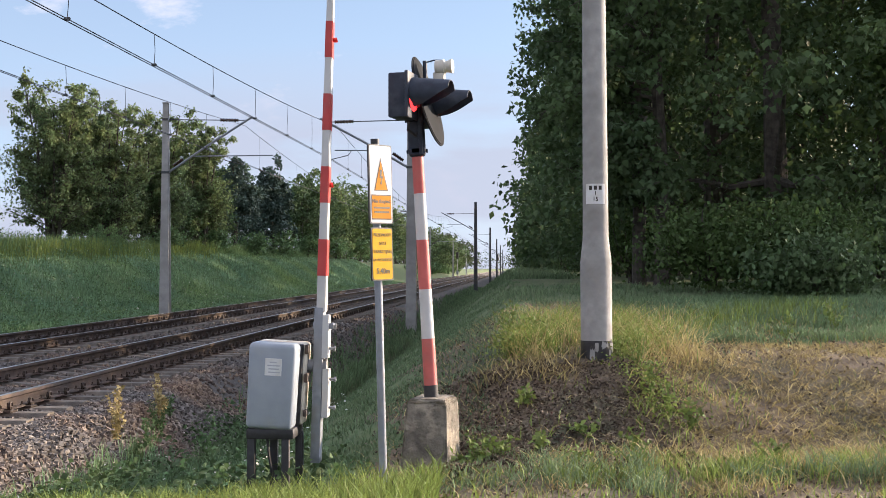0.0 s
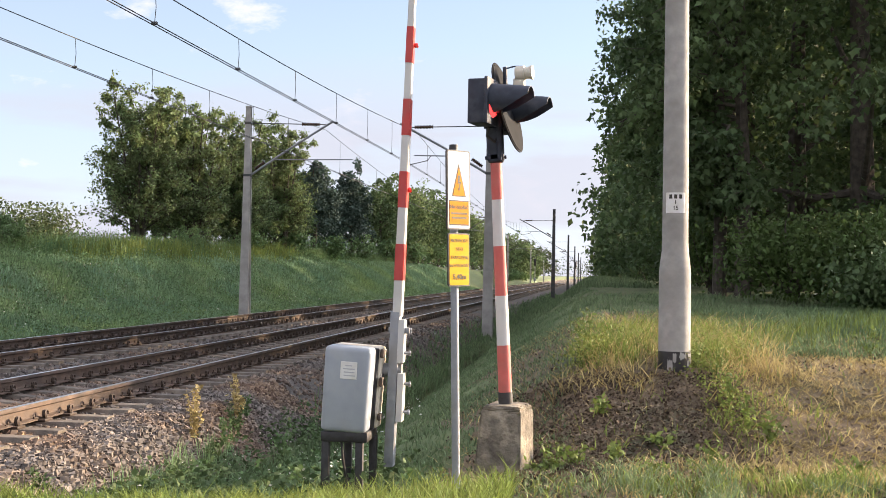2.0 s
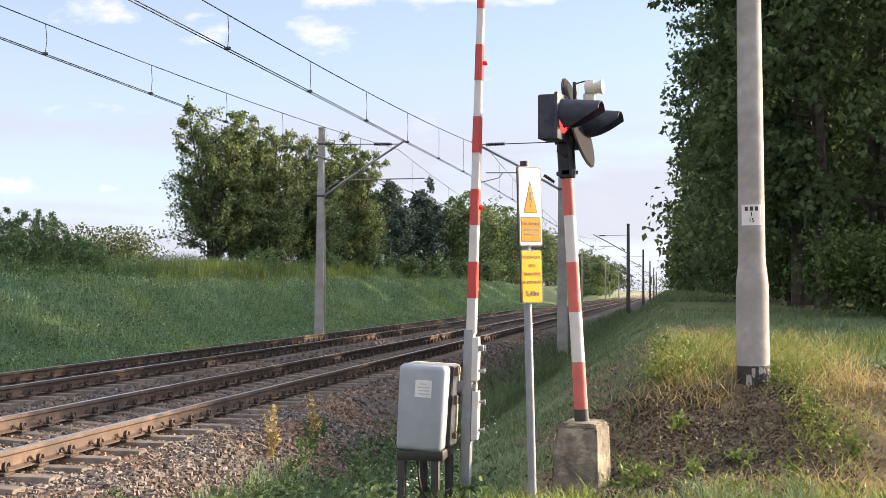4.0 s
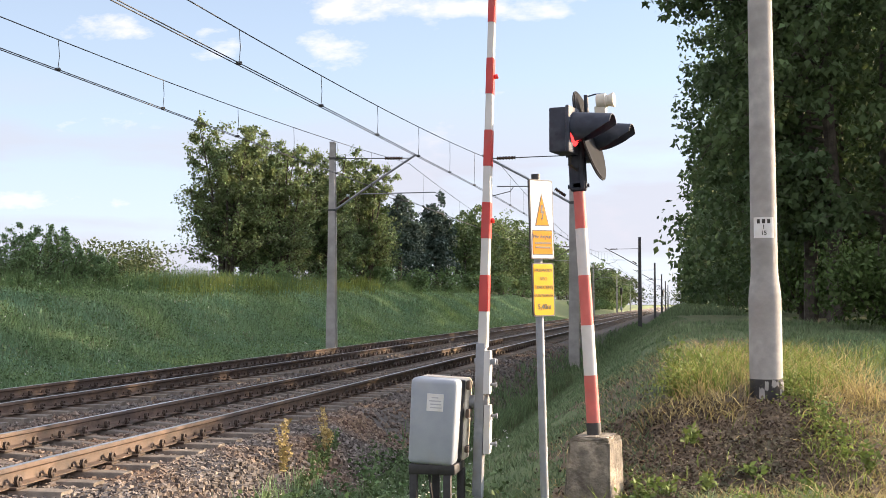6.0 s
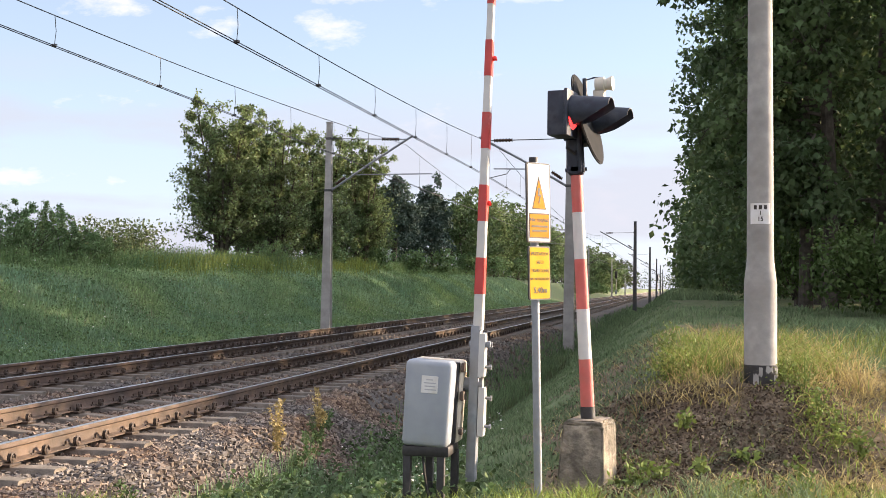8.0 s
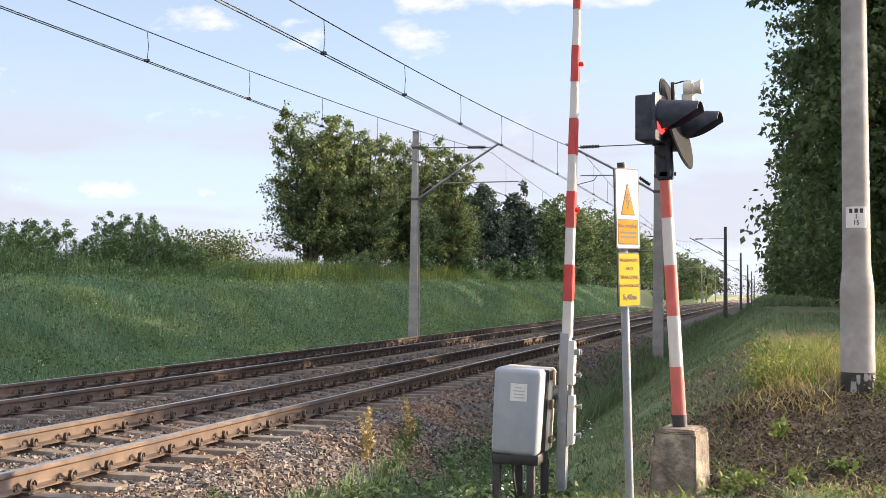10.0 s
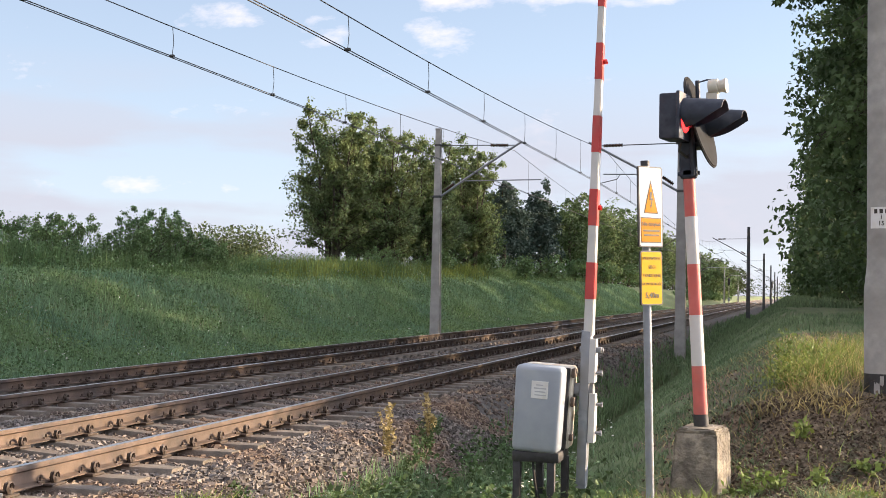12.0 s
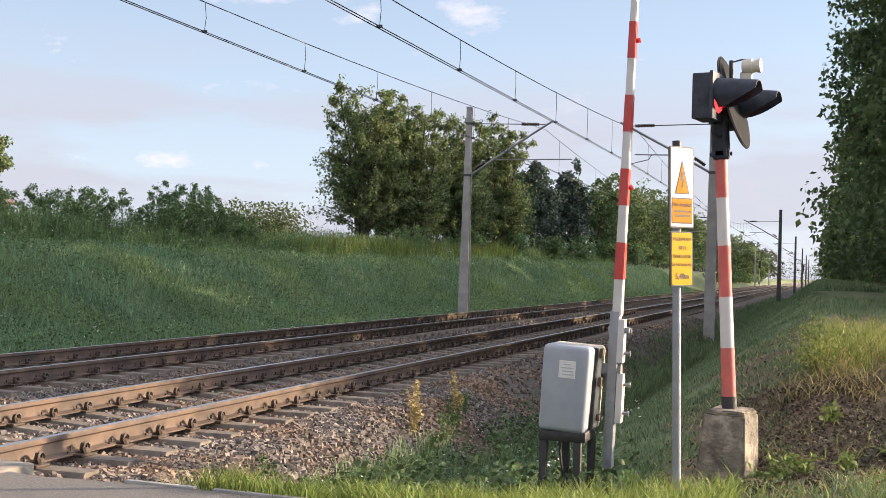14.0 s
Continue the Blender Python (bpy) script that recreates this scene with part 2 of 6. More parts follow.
M["leaf_lime"] = material("leaf_lime", (0.050, 0.085, 0.026), (0.090, 0.135, 0.040), 0.7, 0.5, island=0.35, translucent=0.3, spec=0.25)
M["leaf_far_tree"] = material("leaf_far_tree", (0.056, 0.092, 0.038), (0.100, 0.142, 0.052), 0.75, 0.3, island=0.35, translucent=0.3, spec=0.3)
M["leaf_olive"] = material("leaf_olive", (0.090, 0.138, 0.062), (0.180, 0.222, 0.092), 0.65, 0.35, island=0.5, translucent=0.42, spec=0.3)
M["leaf_dark"] = material("leaf_dark", (0.052, 0.088, 0.038), (0.100, 0.148, 0.058), 0.7, 0.4, island=0.3, translucent=0.28, spec=0.3)
M["leaf_bush"] = material("leaf_bush", (0.085, 0.152, 0.066), (0.155, 0.230, 0.092), 0.65, 0.6, island=0.35, translucent=0.3, spec=0.25)
M["leaf_far"] = material("leaf_far", (0.045, 0.070, 0.030), (0.095, 0.108, 0.044), 0.8, 0.15, island=0.35, translucent=0.15, spec=0.2)
M["grass_bank"] = material("grass_bank", (0.150, 0.255, 0.158), (0.235, 0.345, 0.200), 0.75, 0.5, island=0.4, translucent=0.3, stain=(0.20, 0.29, 0.115), stain_scale=0.22, spec=0.25)
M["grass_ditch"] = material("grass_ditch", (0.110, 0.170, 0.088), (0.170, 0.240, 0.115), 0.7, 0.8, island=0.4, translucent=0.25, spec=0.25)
M["grass_slope"] = material("grass_slope", (0.125, 0.185, 0.095), (0.185, 0.245, 0.128), 0.75, 0.8, island=0.35, translucent=0.25, spec=0.25)
M["grass_verge"] = material("grass_verge", (0.135, 0.19, 0.045), (0.225, 0.275, 0.075), 0.6, 1.5, island=0.45, translucent=0.35, spec=0.25)
M["grass_dry"] = material("grass_dry", (0.31, 0.255, 0.115), (0.47, 0.385, 0.19), 0.8, 2.5, island=0.45, translucent=0.2, spec=0.25)
M["channel_dark"] = material("channel_dark", (0.022, 0.020, 0.014), (0.05, 0.048, 0.03), 0.6, 6, bump=0.6, bump_scale=20, stain=(0.035, 0.05, 0.02), stain_scale=1.5)
M["litter"] = material("litter", (0.060, 0.048, 0.036), (0.175, 0.135, 0.098), 0.9, 3, island=0.6, spec=0.25)
M["herb_bright"] = material("herb_bright", (0.125, 0.175, 0.042), (0.215, 0.255, 0.068), 0.65, 1.0, island=0.4, translucent=0.35, spec=0.25)
M["flower"] = material("flower", (0.5, 0.5, 0.46), (0.62, 0.62, 0.56), 0.8, 3)
M["brick"] = material("brick", (0.45, 0.22, 0.12), (0.55, 0.30, 0.18), 0.9, 2)
M["roof"] = material("roof", (0.07, 0.05, 0.045), (0.12, 0.08, 0.07), 0.8, 3)
M["glass"] = material("glass", (0.03, 0.035, 0.04), (0.05, 0.055, 0.06), 0.1, 2)


def lamp_material(name, colour, strength):
    m = material(name, tuple(c * 0.6 for c in colour), colour, 0.25, 20)
    b = m.node_tree.nodes["Principled BSDF"]
    b.inputs["Emission Color"].default_value = (*colour, 1)
    b.inputs["Emission Strength"].default_value = strength
    return m


M["red_lamp"] = lamp_material("red_lamp", (0.9, 0.03, 0.03), 1.6)
M["amber_lens"] = lamp_material("amber_lens", (0.75, 0.22, 0.10), 0.5)
M["reflector"] = material("reflector", (0.55, 0.02, 0.02), (0.66, 0.04, 0.03), 0.2, 20)


# ---- building helpers ----


def finish(bm, name, mat, smooth=True):
    me = bpy.data.meshes.new(name)
    bmesh.ops.recalc_face_normals(bm, faces=bm.faces)
    bm.to_mesh(me)
    bm.free()
    for mm in (mat if isinstance(mat, (list, tuple)) else [mat]):
        me.materials.append(mm)
    if smooth:
        me.polygons.foreach_set("use_smooth", [True] * len(me.polygons))
        me.set_sharp_from_angle(angle=radians(35))
    return me


def part(name, bm, mat, parent, label="", smooth=True):
    ob = new(name, finish(bm, name, mat, smooth))
    ob.parent = parent
    if label:
        ob["label"] = label
    return ob


def thing(name, m, label, category, group="", kind=""):
    ob = new(name)
    ob.empty_display_size = 0.1
    ob.matrix_basis = m
    return tagged(ob, label, category, group, kind)


def box(bm, c, s, bevel=0.0, m=None, seg=2, taper=1.0):
    """A box of size s about c; taper: the size of its top against its foot."""
    r = bmesh.ops.create_cube(bm, size=1.0)
    vs = r["verts"]
    for v in vs:
        k = taper if v.co.z > 0 else 1.0
        v.co = Vector((v.co.x * s[0] * k, v.co.y * s[1] * k, v.co.z * s[2]))
    if bevel:
        es = list({e for v in vs for e in v.link_edges})
        b = bmesh.ops.bevel(bm, geom=es, offset=bevel, segments=seg, affect="EDGES", profile=0.5)
        vs = list({v for f in b["faces"] for v in f.verts} | {v for v in vs if v.is_valid})
    mm = Matrix.Translation(c) @ (m if m else Matrix())
    bmesh.ops.transform(bm, matrix=mm, verts=vs)
    return bm


def tube(bm, pts, radii, seg=8, caps=True):
    """A tube through points, with a radius for each."""
    pts = [Vector(p) for p in pts]
    if isinstance(radii, (int, float)):
        radii = [radii] * len(pts)
    rings = []
    side = None
    for i, p in enumerate(pts):
        d = (pts[min(i + 1, len(pts) - 1)] - pts[max(i - 1, 0)]).normalized()
        if side is None:
            side = d.orthogonal().normalized()
        side = (side - d * side.dot(d)).normalized()
        up = d.cross(side)
        rings.append([bm.verts.new(p + (side * math.cos(a) + up * math.sin(a)) * radii[i]) for a in (2 * math.pi * k / seg for k in range(seg))])
    for a, b in zip(rings, rings[1:]):
        for k in range(seg):
            bm.faces.new((a[k], a[(k + 1) % seg], b[(k + 1) % seg], b[k]))
    if caps:
        bm.faces.new(rings[0][::-1])
        bm.faces.new(rings[-1])
    return bm


def extrude(bm, outline, m, depth):
    """A flat outline in x and y, made depth thick upwards, placed by m."""
    lo = [bm.verts.new(m @ Vector((x, y, 0))) for x, y in outline]
    hi = [bm.verts.new(m @ Vector((x, y, depth))) for x, y in outline]
    n = len(outline)
    bm.faces.new(lo[::-1])
    bm.faces.new(hi)
    for i in range(n):
        bm.faces.new((lo[i], lo[(i + 1) % n], hi[(i + 1) % n], hi[i]))
    return bm


def soup(name, verts, tris, mat, flat=False):
    """One mesh of many alike small pieces: verts (N, k, 3), tris the faces of one piece."""
    n, k, _ = verts.shape
    f = (np.arange(n)[:, None, None] * k + np.asarray(tris)[None]).reshape(-1, 3)
    me = bpy.data.meshes.new(name)
    me.vertices.add(n * k)
    me.vertices.foreach_set("co", verts.reshape(-1).astype(np.float32))
    me.loops.add(f.size)
    me.loops.foreach_set("vertex_index", f.reshape(-1).astype(np.int32))
    me.polygons.add(len(f))
    me.polygons.foreach_set("loop_start", np.arange(0, f.size, 3, dtype=np.int32))
    if flat:
        me.polygons.foreach_set("use_smooth", np.zeros(len(f), bool))
    me.update(calc_edges=True)
    me.materials.append(mat)
    return me


def letters(name, text, size, mat, parent, m, label=""):
    cu = bpy.data.curves.new(name, "FONT")
    cu.body, cu.size, cu.align_x, cu.align_y, cu.extrude = text, size, "CENTER", "CENTER", 0.0006
    cu.offset = size * (0.018 if size > 0.033 else 0.004)
    tmp = bpy.data.objects.new(name, cu)
    scene.collection.objects.link(tmp)
    me = bpy.data.meshes.new_from_object(tmp)
    bpy.data.objects.remove(tmp)
    me.materials.clear()
    me.materials.append(mat)
    ob = new(name, me)
    ob.parent = parent
    ob.matrix_basis = m
    if label:
        ob["label"] = label
    return ob


def smooth(a, b, x):
    t = np.clip((x - a) / (b - a), 0, 1)
    return t * t * (3 - 2 * t)


def waves(x, y, s, seed=0.0):
    """Cheap uneven relief, -1 to 1."""
    return (np.sin(x * s * 1.3 + 1.7 * np.sin(y * s * 0.7 + seed)) + np.sin(y * s * 1.1 + 1.3 * np.sin(x * s * 0.9 + 2.1 + seed)) + np.sin((x + y) * s * 2.3 + seed * 3)) / 3
# ---- the lie of the land: rails run along y, their heads at z = 0 ----
RAILS = (-5.60, -7.10, -9.28, -10.80)
AXIS_1, AXIS_2 = -6.35, -10.04


def height(x, y):
    x, y = np.asarray(x, float), np.asarray(y, float)
    plateau = np.interp(y, [6.5, 7.6, 9.4, 11.5, 15, 22, 40, 100, 300], [-0.05, -0.07, -0.06, 0.50, 0.78, 1.0, 1.18, 1.28, 1.3])
    plateau = plateau + 0.012 * np.clip(x - 1, 0, 25)
    ditch = np.interp(y, [6.5, 8.4, 12], [-0.06, -0.55, -0.85])
    bed = np.interp(y, [6.5, 8.0], [-0.3, -0.85])
    bank = np.interp(y, [8, 16, 45, 80, 120], [0, 1.72, 1.78, 2.3, 2.4]) + 0.08 * waves(x, y, 0.25, 1)
    crest = -0.05 + 0.2 * waves(0 * x, y, 0.35, 4) - 0.12 * smooth(9, 8, y)
    lf = smooth(-20.8, -14.3, x)
    left = bank * (1 - lf) + (-0.55) * lf
    z = np.where(x < -14.3, left, -0.55 + (bed + 0.55) * smooth(-14.3, -12.8, x))
    z = np.where(x > -4.2, bed + (ditch - bed) * smooth(-4.2, -3.6, x), z)
    up = np.clip((x + 3.0) / (crest + 3.0), 0, 1)
    up = up * (1 - 0.25) + 0.25 * smooth(0, 1, up)
    z = np.where(x > -3.0, ditch + (plateau - ditch) * up, z)
    z = z - 0.40 * np.exp(-((x + 3.02 + 0.05 * np.sin(y * 1.7)) / 0.18) ** 2) * smooth(8.2, 9.5, y)
    rough = 0.03 * waves(x, y, 2.1, 2) + 0.015 * waves(x, y, 6.3, 5)
    z = z + rough * smooth(6.7, 8.0, y) * np.where((x > -4.2) | (x < -14), 1, 0.3)
    # the road and its crossing of the rails
    z = np.where(y < 6.4, -0.12, z)
    far = smooth(120, 600, np.hypot(x, y))
    return z * (1 - far) + far * 0.9 * np.where((x > -14) & (x < -3), -0.5, 1)


def lines(*spans):
    out = []
    for a, b, step in spans:
        out += list(np.arange(a, b, step))
    return np.array(out + [spans[-1][1]])


gx = lines((-2500, -300, 220), (-300, -60, 20), (-60, -24, 2.0), (-24, -13, 0.4), (-13, -4.4, 0.8), (-4.4, -3.6, 0.12), (-3.6, -2.6, 0.06), (-2.6, 4, 0.12), (4, 14, 0.4), (14, 60, 3), (60, 300, 24), (300, 2500, 220))
gy = lines((-300, -20, 28), (-20, 6, 2), (6, 6.3, 0.1), (6.3, 16, 0.12), (16, 40, 0.4), (40, 120, 1.5), (120, 400, 10), (400, 3500, 200))
X, Y = np.meshgrid(gx, gy)
Z = height(X, Y)
nx, ny = len(gx), len(gy)
me = bpy.data.meshes.new("ground")
idx = np.arange(nx * ny).reshape(ny, nx)
quads = np.stack([idx[:-1, :-1], idx[:-1, 1:], idx[1:, 1:], idx[1:, :-1]], -1).reshape(-1, 4)
me.vertices.add(nx * ny)
me.vertices.foreach_set("co", np.stack([X, Y, Z], -1).reshape(-1).astype(np.float32))
me.loops.add(quads.size)
me.loops.foreach_set("vertex_index", quads.reshape(-1).astype(np.int32))
me.polygons.add(len(quads))
me.polygons.foreach_set("loop_start", np.arange(0, quads.size, 4, dtype=np.int32))
cx, cy = X[:-1, :-1].reshape(-1), Y[:-1, :-1].reshape(-1)
bare = (cx > -1.3 + 0.3 * np.sin(cy * 2)) & (cx < 9) & (cy > 7.4) & (cy < 17 + 1.5 * np.sin(cx * 1.3))
me.polygons.foreach_set("material_index", bare.astype(np.int32))
me.polygons.foreach_set("use_smooth", np.ones(len(quads), bool))
me.update(calc_edges=True)
me.materials.append(M["grass_floor"])
me.materials.append(M["soil"])
ground = tagged(new("ground", me), "uneven ground with grass, a ditch and bare soil beside the railway", "ground", kind="structure")

# asphalt road over the crossing, its edge towards the verge slightly ragged
bm = bmesh.new()
top = []
n = 90
xs = [-4.95 + 65 * (i / n) ** 2 for i in range(n + 1)]
edge = [6.47 + 0.035 * math.sin(x * 3.1) + 0.02 * math.sin(x * 9.7) - 0.02 * (x + 4) * (x < 3) for x in xs]
a = [bm.verts.new((x, e, -0.015)) for x, e in zip(xs, edge)]
b = [bm.verts.new((x, -3.5, -0.015)) for x in xs]
a2 = [bm.verts.new((x, e, -0.25)) for x, e in zip(xs, edge)]
b2 = [bm.verts.new((x, -3.5, -0.25)) for x in xs]
for i in range(n):
    bm.faces.new((a[i], a[i + 1], b[i + 1], b[i]))
    bm.faces.new((a2[i], a2[i + 1], a[i + 1], a[i]))
    bm.faces.new((b[i], b[i + 1], b2[i + 1], b2[i]))
road = tagged(new("road", finish(bm, "road", M["asphalt"])), "worn grey asphalt road leading over the railway crossing", "road", kind="structure")
bm = bmesh.new()
box(bm, (-20, 1.5, -0.13), (8, 10, 0.23), 0.01)
tagged(new("road_far_side", finish(bm, "road", M["asphalt"])), "grey asphalt road beyond the rails", "road", kind="structure")

# concrete crossing panels between and beside the rails
crossing = thing("crossing_deck", pose(0, 0, 0), "pale concrete panels filling the crossing between the rails", "crossing deck", kind="structure")
for x0, x1 in ((-5.52, -4.97), (-7.02, -5.74), (-9.18, -7.18), (-10.70, -9.40), (-11.6, -10.88), (-15.9, -11.62)):
    for k in range(4):
        bm = bmesh.new()
        box(bm, ((x0 + x1) / 2, 5.3 - 3.0 * k, -0.10), (x1 - x0 - 0.02, 2.98, 0.19), 0.012)
        part("panel", bm, M["panel"], crossing)

# the two pale edging strips at the road's edge
for x0, x1, y in ((-4.12, -3.62, 6.53), (-3.50, -2.55, 6.50)):
    bm = bmesh.new()
    box(bm, ((x0 + x1) / 2, y, -0.055), (x1 - x0, 0.045, 0.10), 0.006, pose(0, 0, 0, 0, 0, -2.5))
    tagged(new("edging_strip", finish(bm, "edging_strip", M["concrete"])), "narrow weathered concrete edging strip along the road", "kerb", "edging strips", "structure")


# ---- track bed, sleepers, rails ----
def bed_height(x, y):
    x, y = np.asarray(x, float), np.asarray(y, float)
    z = np.interp(x, [-13.9, -12.0, -11.5, -8.75, -8.2, -7.6, -5.0, -4.55, -3.35], [-1.1, -0.31, -0.255, -0.245, -0.28, -0.245, -0.243, -0.29, -1.10])
    return z + 0.018 * waves(x, y, 5.0, 3)


bx = np.concatenate([np.arange(-13.9, -3.3, 0.15), [-3.3]])
by = lines((6.7, 30, 0.25), (30, 100, 2), (100, 700, 20))
X, Y = np.meshgrid(bx, by)
Z = bed_height(X, Y)
bm = bmesh.new()
grid = [[bm.verts.new((X[j, i], Y[j, i], Z[j, i])) for i in range(len(bx))] for j in range(len(by))]
for j in range(len(by) - 1):
    for i in range(len(bx) - 1):
        bm.faces.new((grid[j][i], grid[j][i + 1], grid[j + 1][i + 1], grid[j + 1][i]))
foot = [bm.verts.new((x, 6.7, -1.3)) for x in bx]
for i in range(len(bx) - 1):
    bm.faces.new((foot[i], foot[i + 1], grid[0][i + 1], grid[0][i]))
track_bed = tagged(new("track_bed", finish(bm, "track_bed", M["ballast_floor"])), "raised bed of grey-brown crushed stone ballast", "track bed", kind="structure")


def rail_mesh():
    prof = [(-0.075, -0.172), (0.075, -0.172), (0.075, -0.160), (0.016, -0.142), (0.0085, -0.125), (0.0085, -0.055), (0.034, -0.040), (0.036, -0.014), (0.028, 0.0)]
    prof = prof + [(-x, z) for x, z in prof[::-1][:-2]]
    bm = bmesh.new()
    ys = [4.0, 8, 12, 20, 40, 80, 160, 320, 700]
    rings = [[bm.verts.new((x, y, z)) for x, z in prof] for y in ys]
    k = len(prof)
    for a, b in zip(rings, rings[1:]):
        for i in range(k):
            f = bm.faces.new((a[i], a[(i + 1) % k], b[(i + 1) % k], b[i]))
            if i == 8:
                f.material_index = 1
    bm.faces.new(rings[0])
    return finish(bm, "rail", [M["rail_rust"], M["rail_top"]])


def sleeper_mesh():
    bm = bmesh.new()
    st = [(-1.30, 0.10, 0.0), (-1.0, 0.105, 0.0), (-0.55, 0.10, -0.005), (-0.2, 0.08, -0.03), (0.2, 0.08, -0.03), (0.55, 0.10, -0.005), (1.0, 0.105, 0.0), (1.30, 0.10, 0.0)]
    rings = []
    for x, w, dz in st:
        rings.append([bm.verts.new((x, s * q, z)) for s, q, z in ((-1, w + 0.035, -0.20), (1, w + 0.035, -0.20), (1, w, dz - 0.015), (1, w - 0.015, dz), (-1, w - 0.015, dz), (-1, w, dz - 0.015))])
    for a, b in zip(rings, rings[1:]):
        for i in range(6):
            bm.faces.new((a[i], a[(i + 1) % 6], b[(i + 1) % 6], b[i]))
    bm.faces.new(rings[0])
    bm.faces.new(rings[-1])
    return finish(bm, "sleeper", M["sleeper"])


def clip_mesh():
    """A bent spring clip with its shoulder, for the +x side of a rail."""
    bm = bmesh.new()
    pts = [(0.045, -0.15, 0.035), (0.06, -0.06, 0.03)]
    for k in range(15):
        a = -1.4 + 4.0 * math.pi * k / 14
        pts.append((0.075 + 0.045 * k / 14, 0.046 * math.cos(a), 0.058 + 0.046 * math.sin(a)))
    tube(bm, pts, 0.011, 4)
    tube(bm, [(0.05, -0.12, 0.025), (0.05, -0.122, 0.075)], 0.009, 5)
    box(bm, (0.10, 0, 0.03), (0.05, 0.06, 0.06), 0.01, seg=1)
    box(bm, (0.085, -0.02, 0.008), (0.12, 0.17, 0.022), 0.004, seg=1)
    return finish(bm, "clip", M["clip_rust"])


RAIL, SLEEPER, CLIP = rail_mesh(), sleeper_mesh(), clip_mesh()
PITCH = 0.566


def track(axis, left, right, label):
    t = thing("railway_track", pose(axis, 0, 0), label, "railway track", "railway tracks")
    for x in (left, right):
        r = new("rail", RAIL)
        r.parent = t
        r.location = (x - axis, 0, 0)
        r["label"] = "rusty steel rail with a polished running surface"
    y = 6.99
    k = 0
    while k < 72:
        s = new("sleeper", SLEEPER)
        s.parent = t
        s.location = (0.01 * math.sin(k * 7.1), y + k * PITCH, -0.185 + 0.004 * math.sin(k * 3.3))
        s.rotation_euler = (0, 0, 0.008 * math.sin(k * 5.7))
        for x in (left - axis, right - axis):
            for sgn in (1, -1):
                c = new("clip", CLIP)
                c.parent = s
                c.location = (x, 0, 0.004)
                c.rotation_euler = (0, 0, 0 if sgn > 0 else math.pi)
        k += 1
    bm = bmesh.new()
    for j in range(72, 420):
        box(bm, (0, y + j * PITCH, -0.25), (2.6, 0.22, 0.13))
    o = part("sleeper_run", bm, M["sleeper"], t, smooth=False)
    o["kind"] = "stuff"
    return t


track(AXIS_1, RAILS[1], RAILS[0], "ballasted railway track with rusty rails on concrete sleepers")
track(AXIS_2, RAILS[3], RAILS[2], "second railway track with rust-brown rails and concrete sleepers")

# crushed stone, many thousands, lying on the bed
rs = np.random.RandomState(3)
cube = np.array([(a, b, c) for a in (-0.72, 0.72) for b in (-0.72, 0.72) for c in (-0.72, 0.72)])
cube_t = [(0, 1, 3), (0, 3, 2), (4, 6, 7), (4, 7, 5), (0, 4, 5), (0, 5, 1), (2, 3, 7), (2, 7, 6), (0, 2, 6), (0, 6, 4), (1, 5, 7), (1, 7, 3)]
octa = np.array([(1, 0, 0), (-1, 0, 0), (0, 1, 0), (0, -1, 0), (0, 0, 1), (0, 0, -1)], float)
octa_t = [(0, 2, 4), (2, 1, 4), (1, 3, 4), (3, 0, 4), (2, 0, 5), (1, 2, 5), (3, 1, 5), (0, 3, 5)]


def stones(name, x0, x1, y0, y1, count, size, base, tris, label, spread=1.6):
    """Angular stones strewn over the bed, closer together near y0."""
    u = rs.rand(count)
    y = y0 + (y1 - y0) * u ** spread
    x = rs.uniform(x0, x1, count)
    z = bed_height(x, y)
    s = size * rs.uniform(0.55, 1.25, count)
    shape = base[None] * rs.uniform(0.72, 1.18, (count, len(base), 1)) * rs.uniform(0.6, 1.15, (count, 1, 3)) * s[:, None, None] * 0.5
    a = rs.rand(count) * 6.283
    ca, sa = np.cos(a)[:, None], np.sin(a)[:, None]
    tilt = rs.normal(0, 0.6, count)[:, None]
    shape = np.stack([shape[..., 0], shape[..., 1] * np.cos(tilt) - shape[..., 2] * np.sin(tilt), shape[..., 1] * np.sin(tilt) + shape[..., 2] * np.cos(tilt)], -1)
    vx, vy = shape[..., 0] * ca - shape[..., 1] * sa, shape[..., 0] * sa + shape[..., 1] * ca
    v = np.stack([vx + x[:, None], vy + y[:, None], shape[..., 2] + (z + s * 0.12)[:, None]], -1)
    return tagged(new(name, soup(name, v, tris, M["stone"], True)), label, "gravel", kind="stuff")


stones("ballast_stones", -5.1, -3.4, 6.75, 17, 20000, 0.062, cube, cube_t, "loose angular ballast stones on the shoulder of the track")
stones("ballast_stones", -8.7, -5.0, 6.75, 15, 17000, 0.060, cube, cube_t, "angular ballast stones between the sleepers")
stones("ballast_stones", -12.6, -8.7, 9, 24, 11000, 0.07, octa, octa_t, "rust-tinged ballast stones between sleepers")
stones("ballast_stones", -8.7, -3.5, 15, 48, 14000, 0.09, octa, octa_t, "grey ballast stones along the track", 1.3)
